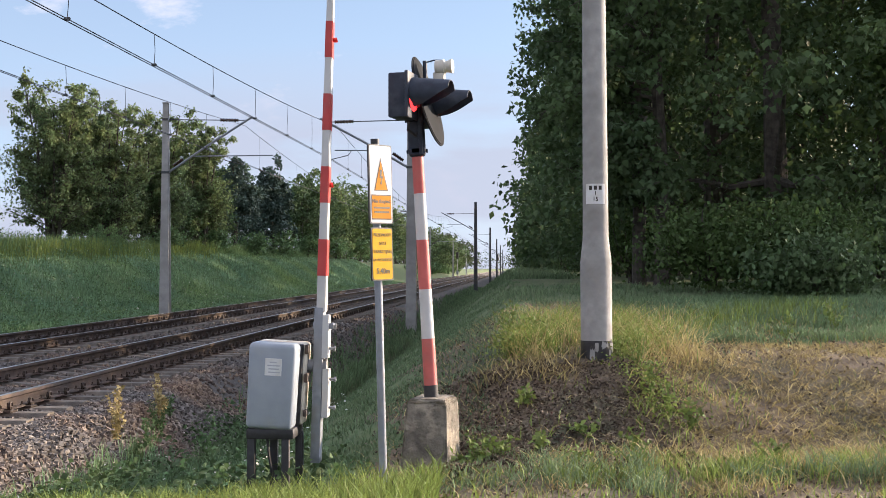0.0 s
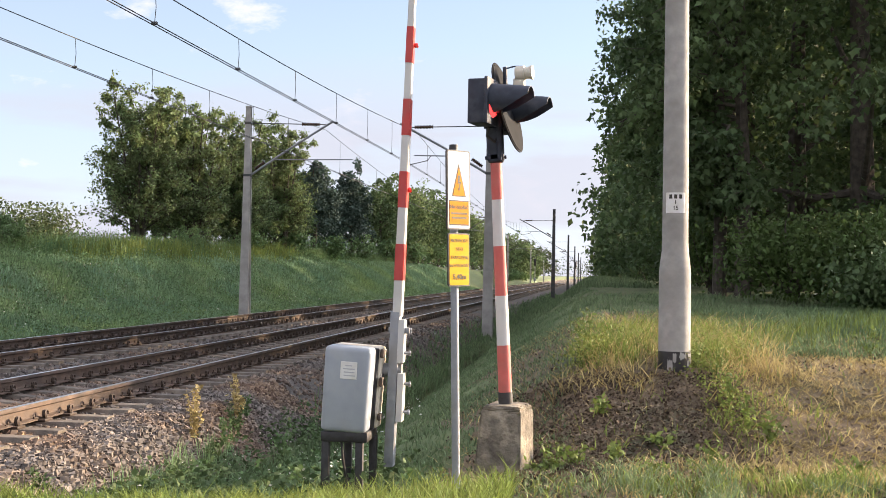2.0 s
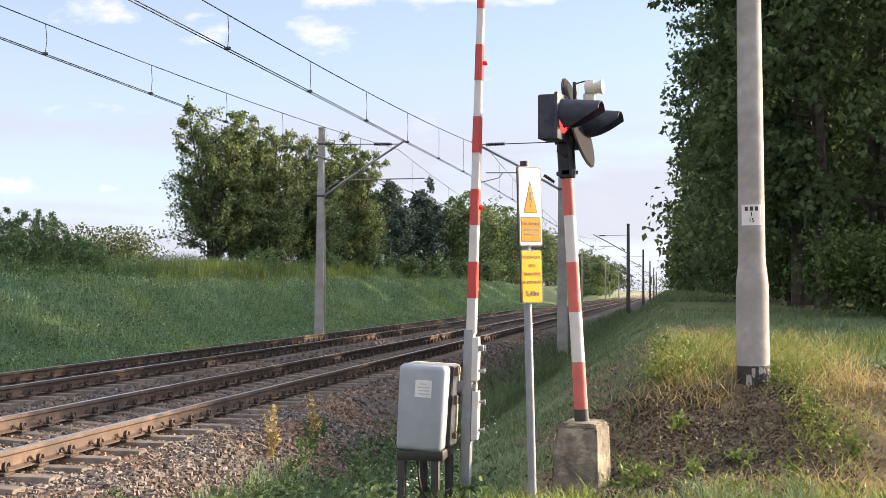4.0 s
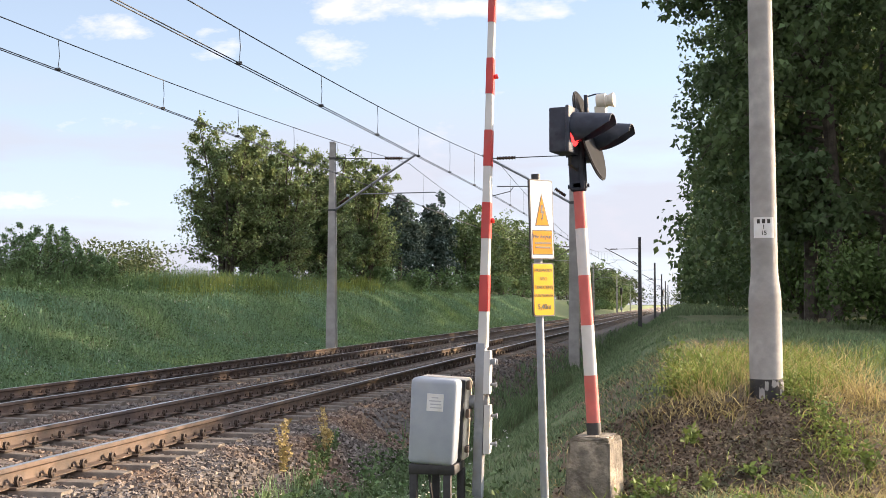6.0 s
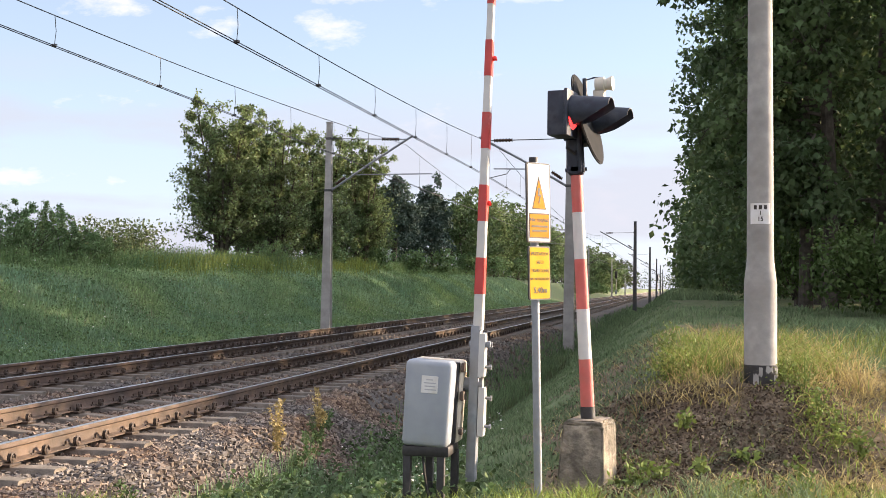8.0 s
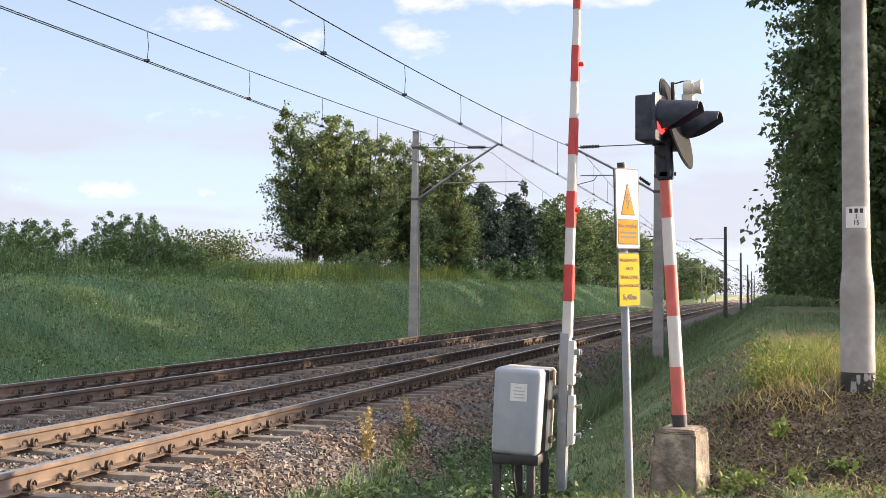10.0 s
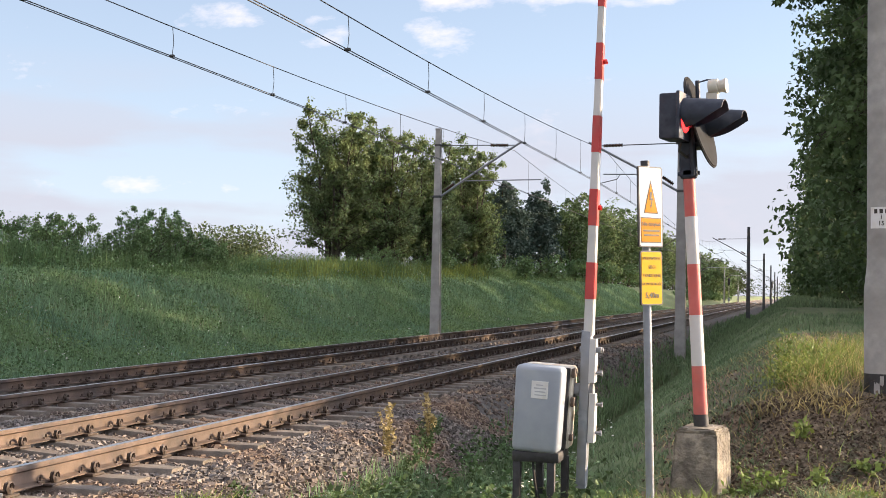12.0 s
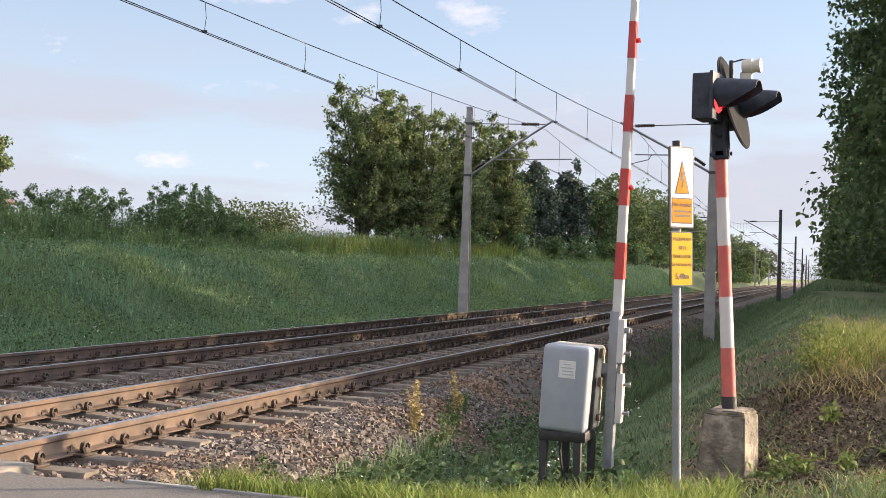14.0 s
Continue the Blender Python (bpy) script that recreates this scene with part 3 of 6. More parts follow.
# ---- overhead line: masts with their brackets, and the wires ----
def mast(x, y, z0, z1, side, mat, label, w0, w1):
    """A mast with the bracket that holds the wires; side: +1 where the bracket reaches towards +x."""
    m = thing("catenary_mast", pose(x, y, z0), label, "catenary mast", "catenary masts")
    h = z1 - z0
    bm = bmesh.new()
    # shaft of H section, tapering upwards
    prof = [(-0.5, -0.5), (0.5, -0.5), (0.5, -0.28), (0.16, -0.2), (0.16, 0.2), (0.5, 0.28), (0.5, 0.5), (-0.5, 0.5), (-0.5, 0.28), (-0.16, 0.2), (-0.16, -0.2), (-0.5, -0.28)]
    rings = []
    for k in range(7):
        f = k / 6
        w = w0 + (w1 - w0) * f
        rings.append([bm.verts.new((px * w, py * w, h * f)) for px, py in prof])
    for a, b in zip(rings, rings[1:]):
        for i in range(12):
            bm.faces.new((a[i], a[(i + 1) % 12], b[(i + 1) % 12], b[i]))
    bm.faces.new(rings[0])
    bm.faces.new(rings[-1])
    part("shaft", bm, mat, m, smooth=False)
    bm = bmesh.new()
    box(bm, (0, 0, h + 0.03), (w1 * 1.15, w1 * 1.15, 0.06), 0.01)
    part("cap", bm, mat, m)
    reach = 2.95 * side
    zt, zs = (6.80 if side > 0 else 6.5) - z0, 4.95 - z0
    bm = bmesh.new()
    tube(bm, [(side * w1 * 0.5, 0, zs), (reach * 0.55, 0, (zs + zt + 0.2) / 2), (reach * 1.1, 0, zt + 0.2)], 0.042, 8)
    part("strut", bm, M["galvanised"] if y < 60 else M["steel_dark"], m, "steel bracket tube")
    bm = bmesh.new()
    tube(bm, [(side * w1 * 0.45, 0, zt + 0.12), (reach * 1.02, 0, zt + 0.07)], 0.018, 6)
    part("tie_rod", bm, M["steel_dark"], m)
    for p, q in (((reach * 0.70, 0, zt + 0.09), (reach * 0.92, 0, zt + 0.075)), ((reach * 0.10, 0, zs + 0.25), (reach * 0.22, 0, zs + 0.5))):
        bm = bmesh.new()
        pts = [Vector(p).lerp(Vector(q), k / 12) for k in range(13)]
        tube(bm, pts, [0.035 if k % 2 else 0.075 for k in range(13)], 8)
        part("insulator", bm, M["insulator"], m, "brown ribbed insulator")
    bm = bmesh.new()
    zr = 5.55 - z0
    tube(bm, [(reach * 0.36, 0, zr), (reach * (1.36 if side > 0 else 0.92), 0, zr + 0.02)], 0.022, 6)
    part("registration_tube", bm, M["galvanised"], m)
    bm = bmesh.new()
    tube(bm, [(reach * 0.72, 0, zr + 0.01), (reach * 0.76, 0, zr - 0.16), (reach * 1.0, 0, 5.22 - z0)], 0.016, 6)
    part("steady_arm", bm, M["steel_dark"], m)
    for z in (zs, zt + 0.12):
        bm = bmesh.new()
        wz = w0 + (w1 - w0) * z / h
        box(bm, (0, 0, z), (wz * 1.12, wz * 1.12, 0.09), 0.008)
        part("clamp", bm, M["steel_dark"], m)
    return m


LEFT_Y = [43.3, 113, 183, 253, 323]
RIGHT_Y = [41.6, 112.3, 182, 252, 322, 392]
for y in LEFT_Y:
    mast(-12.9, y, -0.6, 7.50, 1, M["mast_concrete"], "weathered grey concrete catenary mast with a tubular steel bracket", 0.37, 0.19)
for y in RIGHT_Y:
    mast(-3.6, y, -0.9, 7.62, -1, M["mast_concrete"] if y < 60 else M["steel_dark"], "grey catenary mast with bracket reaching over the track" if y < 60 else "slender dark steel catenary mast with bracket over the track", 0.38, 0.25)


def overhead(x, contact_0, low, top, spans, droppers, label):
    """Contact wires, the sagging wire above them and the droppers between. spans: y of the masts."""
    o = thing("overhead_wires", pose(x, 0, 0), label, "overhead wires", "overhead wires")
    for dx in (-0.035, 0.035):
        bm = bmesh.new()
        pts = [(dx + 0.08 * math.cos((y - spans[1]) / 70 * math.pi), y, contact_0(y)) for y in np.arange(spans[0], spans[-1] + 1, 5.0)]
        tube(bm, pts, 0.0085, 5)
        part("contact_wire", bm, M["wire"], o)
    bm = bmesh.new()

    def sag(y):
        for a, b in zip(spans, spans[1:]):
            if a <= y <= b:
                return low + (top - low) * ((y - (a + b) / 2) / ((b - a) / 2)) ** 2
        return top

    pts = [(0.08 * math.cos((y - spans[1]) / 70 * math.pi), y, sag(y)) for y in np.arange(spans[0], spans[-1] + 0.5, 2.0)]
    tube(bm, pts, 0.0095, 5)
    part("messenger_wire", bm, M["wire"], o)
    y = droppers
    while y < spans[2] - 2:
        if min(abs(y - s) for s in spans) > 2:
            bm = bmesh.new()
            xx = 0.08 * math.cos((y - spans[1]) / 70 * math.pi)
            tube(bm, [(xx, y, sag(y)), (xx, y + 0.05, (sag(y) + contact_0(y)) / 2), (xx, y, contact_0(y))], 0.006, 5)
            part("dropper", bm, M["wire"], o)
            bm = bmesh.new()
            box(bm, (xx, y, contact_0(y) + 0.015), (0.09, 0.05, 0.05), 0.01)
            part("clamp", bm, M["wire"], o)
        y += 4.03
    return o


overhead(-6.35, lambda y: 4.84 + 0.30 * min(1, max(0, (y - 10) / 30)), 5.33, 6.43, [-28.5, 41.6, 112.3, 182, 252], 12.35, "dark contact wires and messenger wire above the nearer track")
overhead(-10.04, lambda y: 5.22 + 0.05 * min(1, max(0, (y - 15) / 20)), 5.66, 6.70, [-26.5, 43.3, 113, 183, 253], 13.75, "dark contact wires and messenger wire above the farther track")


# far signals of the railway, beside the tracks
def rail_signal(x, y, top, label):
    s = thing("railway_signal", pose(x, y, -0.4), label, "railway signal", "railway signals")
    bm = bmesh.new()
    tube(bm, [(0, 0, 0), (0, 0, top)], 0.09, 8)
    part("post", bm, M["mast_concrete"], s)
    bm = bmesh.new()
    box(bm, (0, -0.15, top - 0.6), (0.55, 0.25, 1.6), 0.12)
    part("lamp_housing", bm, M["black_paint"], s, "black signal head")
    bm = bmesh.new()
    box(bm, (0, -0.1, 0.9), (0.5, 0.3, 0.7), 0.03)
    part("cabinet", bm, M["grey_paint"], s)
    for k in range(3):
        bm = bmesh.new()
        tube(bm, [(0, -0.27, top - 0.15 - 0.45 * k), (0, -0.5, top - 0.12 - 0.45 * k)], 0.13, 8)
        part("hood", bm, M["black_paint"], s)
    return s


rail_signal(-12.6, 266, 5.4, "tall railway light signal with a black head beside the track")
rail_signal(-3.9, 286, 5.0, "railway light signal with a black head on the near side")


# ---- the barrier ----
BY = 8.45
barrier = thing("level_crossing_barrier", pose(-1.73, BY, -0.62), "grey railway barrier drive with a raised red and white arm", "barrier")


def bl(x, y, z):
    return (x + 1.73, y - BY, z + 0.62)


lean = pose(0, 0, 0, 0, -3.0 * -1, 0)
bm = bmesh.new()
box(bm, (0, 0, 0), (0.345, 0.21, 0.625), 0.040, seg=4)
for v in bm.verts:
    v.co.x *= 1.0 + 0.02 * (v.co.z / 0.31)
bmesh.ops.transform(bm, matrix=Matrix.Translation(bl(-1.757, BY + 0.105, 0.535)) @ lean, verts=bm.verts)
cover = part("cover", bm, M["grey_paint"], barrier, "smooth light grey painted cover with rounded corners")
bm = bmesh.new()
box(bm, (0, 0, 0), (0.350, 0.05, 0.60), 0.008, seg=2)
bmesh.ops.transform(bm, matrix=Matrix.Translation(bl(-1.745, BY + 0.225, 0.535)) @ lean, verts=bm.verts)
part("seal", bm, M["black_paint"], barrier, "dark rubber seal")
bm = bmesh.new()
box(bm, (0, 0, 0), (0.375, 0.19, 0.61), 0.03, seg=3)
bmesh.ops.transform(bm, matrix=Matrix.Translation(bl(-1.735, BY + 0.345, 0.54)) @ lean, verts=bm.verts)
part("rear_housing", bm, M["seal"], barrier, "cream rear housing with rusty edges")
for z in (0.32, 0.58, 0.79):
    bm = bmesh.new()
    box(bm, bl(-1.535 + 0.03 * (z - 0.5), BY + 0.225, z), (0.03, 0.08, 0.07 if z > 0.4 else 0.05), 0.01, lean)
    part("latch", bm, M["clip_rust"], barrier, "rusty latch")
bm = bmesh.new()
tube(bm, [bl(-1.56, BY + 0.345, 0.61), bl(-1.53, BY + 0.345, 0.61)], [0.045, 0.04], 16)
part("lock_cap", bm, M["black_paint"], barrier, "dark round lock cap")
bm = bmesh.new()
box(bm, (0, 0, 0), (0.122, 0.004, 0.125), 0.0015, seg=1)
bmesh.ops.transform(bm, matrix=Matrix.Translation(bl(-1.735, BY - 0.002, 0.675)) @ lean, verts=bm.verts)
plate = part("label_plate", bm, M["label_white"], barrier, "small white printed label")
for k, w in enumerate((0.05, 0.09, 0.08, 0.085)):
    bm = bmesh.new()
    box(bm, (0, 0, 0), (w, 0.002, 0.009), 0)
    bmesh.ops.transform(bm, matrix=Matrix.Translation(bl(-1.735 + 0.002 * k, BY - 0.0052, 0.71 - 0.024 * k)) @ lean, verts=bm.verts)
    part("print_bar", bm, M["label_ink"], plate)
bm = bmesh.new()
box(bm, bl(-1.765, BY + 0.22, 0.19), (0.345, 0.40, 0.075), 0.012)
part("tray", bm, M["black_paint"], barrier, "black steel base tray")
for x, y in ((-1.905, BY + 0.06), (-1.80, BY + 0.36), (-1.655, BY + 0.06), (-1.605, BY + 0.34)):
    bm = bmesh.new()
    box(bm, bl(x, y, -0.26), (0.055, 0.055, 0.86), 0.004)
    part("leg", bm, M["black_paint"], barrier, "black square steel leg")
bm = bmesh.new()
tube(bm, [bl(-1.80, BY + 0.10, 0.16), bl(-1.775, BY + 0.06, 0.02), bl(-1.75, BY + 0.12, -0.2), bl(-1.77, BY + 0.15, -0.5)], 0.011, 6)
part("cable", bm, M["black_paint"], barrier)
# arm: raised, leaning a little; local z runs along it
AY = 8.80
arm_m = Matrix.Translation(bl(-1.452, AY, 0.62)) @ pose(0, 0, 0, 0, 1.55, 0)


def on_arm(bm):
    bmesh.ops.transform(bm, matrix=arm_m, verts=bm.verts)
    return bm


bm = bmesh.new()
tube(bm, [bl(-1.60, AY, 0.66), bl(-1.40, AY, 0.66)], 0.05, 14)
part("shaft", bm, M["galvanised"], barrier, "thick steel drive shaft")
bm = bmesh.new()
rings = []
for z, wx, wy in ((0.44, 0.066, 0.12), (3.72, 0.040, 0.082)):
    rings.append([bm.verts.new((sx * wx / 2, sy * wy / 2, z)) for sx, sy in ((-1, -1), (1, -1), (1, 1), (-1, 1))])
for i in range(4):
    bm.faces.new((rings[0][i], rings[0][(i + 1) % 4], rings[1][(i + 1) % 4], rings[1][i]))
bm.faces.new(rings[0])
bm.faces.new(rings[1])
bmesh.ops.bevel(bm, geom=bm.edges[:], offset=0.006, segments=2, affect="EDGES")
arm = part("arm", on_arm(bm), M["white_paint"], barrier, "white tapering barrier arm with red bands")
for k in range(6):
    z0 = 0.712 + 0.545 * k
    z1 = z0 + 0.272
    if k == 5:
        z1 = 3.735
    bm = bmesh.new()
    rings = []
    for z in (z0, z1):
        f = (z - 0.44) / 3.28
        wx, wy = 0.066 - 0.026 * f + 0.005, 0.12 - 0.038 * f + 0.005
        rings.append([bm.verts.new((sx * wx / 2, sy * wy / 2, z)) for sx, sy in ((-1, -1), (1, -1), (1, 1), (-1, 1))])
    for i in range(4):
        bm.faces.new((rings[0][i], rings[0][(i + 1) % 4], rings[1][(i + 1) % 4], rings[1][i]))
    bm.faces.new(rings[0])
    bm.faces.new(rings[1])
    bmesh.ops.bevel(bm, geom=[e for e in bm.edges if abs(e.verts[0].co.z - e.verts[1].co.z) > 0.1], offset=0.006, segments=2, affect="EDGES")
    part("red_band", on_arm(bm), M["red_paint"], arm, "red reflective band")
    if k in (1, 3, 5):
        bm = bmesh.new()
        zc = (z0 + z1) / 2
        tube(bm, [(0.025, 0.0, zc), (0.046, 0.0, zc)], [0.016, 0.019], 10)
        tube(bm, [(0.046, 0.0, zc), (0.058, 0.0, zc + 0.004)], [0.022, 0.016], 10)
        part("arm_lamp", on_arm(bm), M["reflector"], arm, "small red lamp")
bm = bmesh.new()
box(bm, (-0.012, 0, -0.10), (0.07, 0.12, 1.16), 0.006)
part("bracket", on_arm(bm), M["galvanised"], barrier, "galvanised steel bracket of the arm")
for z0, z1, x in ((0.10, 0.42, 0.042), (-0.34, 0.02, 0.052)):
    bm = bmesh.new()
    extrude(bm, [(-0.06, z0), (0.05, z0), (0.065, z0 + 0.03), (0.065, z1 - 0.07), (0.03, z1), (-0.06, z1)], Matrix.Translation((x - 0.025, 0, 0)) @ Matrix(((0, 0, 1, 0), (1, 0, 0, 0), (0, 1, 0, 0), (0, 0, 0, 1))), 0.045)
    part("counter_plate", on_arm(bm), M["white_paint"], barrier, "white painted counterweight plate")
    for zz in (z0 + 0.07, z1 - 0.08):
        bm = bmesh.new()
        tube(bm, [(x, 0.0, zz), (x + 0.07, 0.0, zz)], 0.013, 6)
        tube(bm, [(x + 0.055, 0.0, zz), (x + 0.068, 0.0, zz)], 0.022, 6)
        part("bolt", on_arm(bm), M["galvanised"], barrier)
bm = bmesh.new()
box(bm, (0.02, -0.02, 0.34), (0.16, 0.05, 0.045), 0.006)
part("cross_clamp", on_arm(bm), M["galvanised"], barrier)

# ---- high-voltage warning sign on its post ----
sign = thing("warning_sign", pose(-0.897, 8.12, -0.25, 0, -1.5, 0), "tall high-voltage warning sign on a grey steel post", "sign")
bm = bmesh.new()
tube(bm, [(0, 0, 0), (0, 0, 2.50)], 0.0285, 14)
part("post", bm, M["galvanised"], sign, "grey galvanised tube post")
bm = bmesh.new()
tube(bm, [(0, 0, 2.495), (0, 0, 2.53)], 0.031, 14)
part("cap", bm, M["black_paint"], sign, "black plastic cap")
u, up, nn = Vector((0.62, 0.785, 0)), Vector((0, 0, 1)), Vector((0.785, -0.62, 0))
turn = Matrix(((u.x, up.x, nn.x, 0), (u.y, up.y, nn.y, 0), (u.z, up.z, nn.z, 0), (0, 0, 0, 1)))


def rounded(w, h, r, n=5):
    out = []
    for cx0, cy0, a0 in ((w / 2 - r, h / 2 - r, 0), (-w / 2 + r, h / 2 - r, 90), (-w / 2 + r, -h / 2 + r, 180), (w / 2 - r, -h / 2 + r, 270)):
        for k in range(n):
            a = radians(a0 + 90 * k / (n - 1))
            out.append((cx0 + r * math.cos(a), cy0 + r * math.sin(a)))
    return out


def sign_plate(z, w, h, face, back_label, rim=0.010):
    c = Matrix.Translation(Vector((0.0, 0.0, z)) + nn * 0.032) @ turn
    bm = bmesh.new()
    extrude(bm, rounded(w, h, 0.016), c, 0.014)
    p = part("plate", bm, M["black_paint"], sign, "dark sign backing plate")
    bm = bmesh.new()
    extrude(bm, rounded(w - rim, h - rim, 0.013), c @ pose(0, 0, 0.0142), 0.002)
    part("face", bm, face, p, back_label)
    return c @ pose(0, 0, 0.0164), p


c1, p1 = sign_plate(2.215, 0.225, 0.545, M["sign_white"], "white reflective face", 0.016)
c2, p2 = sign_plate(1.735, 0.205, 0.365, M["sign_yellow"], "yellow reflective face", 0.018)
bm = bmesh.new()
extrude(bm, [(-0.068, -0.046), (0.068, -0.046), (0, 0.182)], c1, 0.001)
part("triangle_border", bm, M["ink"], p1, "black triangle outline")
bm = bmesh.new()
extrude(bm, [(-0.058, -0.039), (0.058, -0.039), (0, 0.156)], c1 @ pose(0, 0, 0.0012), 0.001)
part("triangle", bm, M["sign_orange"], p1, "orange warning triangle")
bm = bmesh.new()
extrude(bm, [(-0.010, 0.100), (0.010, 0.100), (0.004, 0.056), (0.020, 0.058), (0.004, 0.010), (0.010, 0.010), (-0.003, -0.010), (-0.009, 0.012), (-0.003, 0.012), (0.004, 0.044), (-0.014, 0.042)], c1 @ pose(0, 0, 0.0024), 0.001)
part("flash", bm, M["ink"], p1, "black lightning arrow")
bm = bmesh.new()
extrude(bm, rounded(0.190, 0.172, 0.004), c1 @ pose(0, -0.158, 0), 0.001)
part("panel_border", bm, M["ink"], p1)
bm = bmesh.new()
extrude(bm, rounded(0.186, 0.156, 0.004), c1 @ pose(0, -0.158, 0.0012), 0.001)
part("panel", bm, M["sign_orange"], p1, "orange text panel")
letters("lettering", "Nie dotykać", 0.036, M["ink"], p1, c1 @ pose(0, -0.118, 0.003))
for k, w in enumerate((0.155, 0.145)):
    bm = bmesh.new()
    box(bm, (0, 0, 0), (w, 0.013, 0.001))
    bmesh.ops.transform(bm, matrix=c1 @ pose(0, -0.162 - 0.030 * k, 0.003), verts=bm.verts)
    part("print_bar", bm, M["faint_ink"], p1)
for k, txt in enumerate(("PRZEWODY", "SIECI", "TRAKCYJNEJ", "NA WYSOKOŚCI")):
    letters("lettering", txt, 0.031 if k < 3 else 0.027, M["faint_ink"], p2, c2 @ pose(0, 0.130 - 0.057 * k, 0.002))
letters("lettering", "5,40m", 0.052, M["ink"], p2, c2 @ pose(0, -0.118, 0.002))
for z in (2.40, 2.02, 1.84, 1.62):
    bm = bmesh.new()
    box(bm, Vector((0, 0, z)) + nn * 0.02, (0.07, 0.03, 0.022), 0.003, turn @ pose(0, 0, 0, 90, 0, 0))
    part("clamp", bm, M["galvanised"], sign)

# ---- the road signal on its concrete foot ----
bm = bmesh.new()
vs = []
for z, hx, hy, dx in ((-0.45, 0.200, 0.24, -0.02), (0.30, 0.157, 0.19, 0.0), (0.335, 0.143, 0.175, 0.0)):
    vs.append([(sx * hx + dx, sy * hy, z) for sx, sy in ((-1, -1), (1, -1), (1, 1), (-1, 1))])
rr = random.Random(4)
rings = [[bm.verts.new(p) for p in r] for r in vs]
for a, b in zip(rings, rings[1:]):
    for i in range(4):
        bm.faces.new((a[i], a[(i + 1) % 4], b[(i + 1) % 4], b[i]))
bm.faces.new(rings[0])
bm.faces.new(rings[-1])
bmesh.ops.bevel(bm, geom=bm.edges[:], offset=0.012, segments=2, affect="EDGES")
bmesh.ops.subdivide_edges(bm, edges=bm.edges[:], cuts=3, use_grid_fill=True)
for v in bm.verts:
    v.co += Vector((rr.uniform(-1, 1), rr.uniform(-1, 1), rr.uniform(-1, 1))) * 0.005
signal_m = pose(-0.66, 9.42, 0.0)
SIG = thing("road_signal", signal_m, "red and white striped road signal with dark hooded lamps", "road signal")
part("foot", bm, M["old_concrete"], SIG, "crumbling tapered concrete foot").matrix_basis = pose(0.01, 0, 0.03, 0, 0, -12)
post_lean = Matrix.Translation((0, 0, 0.355)) @ pose(0, 0, 0, 0, -3.35, 0)
BANDS = [(-0.02, 0.105, "black_paint", "black band", 0.058), (0.105, 0.475, "red_faded", "faded red band", 0.054), (0.475, 0.868, "white_paint", "white band", 0.052), (0.868, 1.262, "red_faded", "faded red band", 0.050), (1.262, 1.632, "white_paint", "white band", 0.0485), (1.632, 1.925, "red_faded", "faded red band", 0.047)]
for z0, z1, mt, lb, r in BANDS:
    bm = bmesh.new()
    tube(bm, [(0, 0, z0), (0, 0, z1)], [r, r - 0.0012], 20)
    bmesh.ops.transform(bm, matrix=post_lean, verts=bm.verts)
    part("post_band", bm, M[mt], SIG, lb)
bm = bmesh.new()
box(bm, (0.0, 0, 2.24), (0.135, 0.12, 0.63), 0.03)
box(bm, (0.035, -0.062, 2.2), (0.03, 0.02, 0.52), 0.004)
bmesh.ops.transform(bm, matrix=post_lean, verts=bm.verts)
part("mount_tube", bm, M["signal_grey"], SIG, "dark grey mounting tube")
for z in (1.97, 2.22):
    for sx in (-1, 1):
        bm = bmesh.new()
        tube(bm, [(0, 0, z), (sx * 0.085, 0, z)], 0.010, 6)
        tube(bm, [(sx * 0.072, 0, z), (sx * 0.085, 0, z)], 0.016, 6)
        bmesh.ops.transform(bm, matrix=post_lean, verts=bm.verts)
        part("bolt", bm, M["signal_grey"], SIG)
    bm = bmesh.new()
    box(bm, (0.0, -0.045, z), (0.135, 0.03, 0.05), 0.006)
    bmesh.ops.transform(bm, matrix=post_lean, verts=bm.verts)
    part("clamp", bm, M["signal_grey"], SIG)
dx = Vector((0.976, -0.216, 0.0)).normalized()
dy = Vector((0.216, 0.976, 0.0)).normalized()
dz = dx.cross(dy)
head_m = signal_m.inverted() @ Matrix(((dx.x, dy.x, dz.x, -0.73), (dx.y, dy.y, dz.y, 9.435), (dx.z, dy.z, dz.z, 2.73), (0, 0, 0, 1)))


def on_head(bm):
    bmesh.ops.transform(bm, matrix=head_m, verts=bm.verts)
    return bm


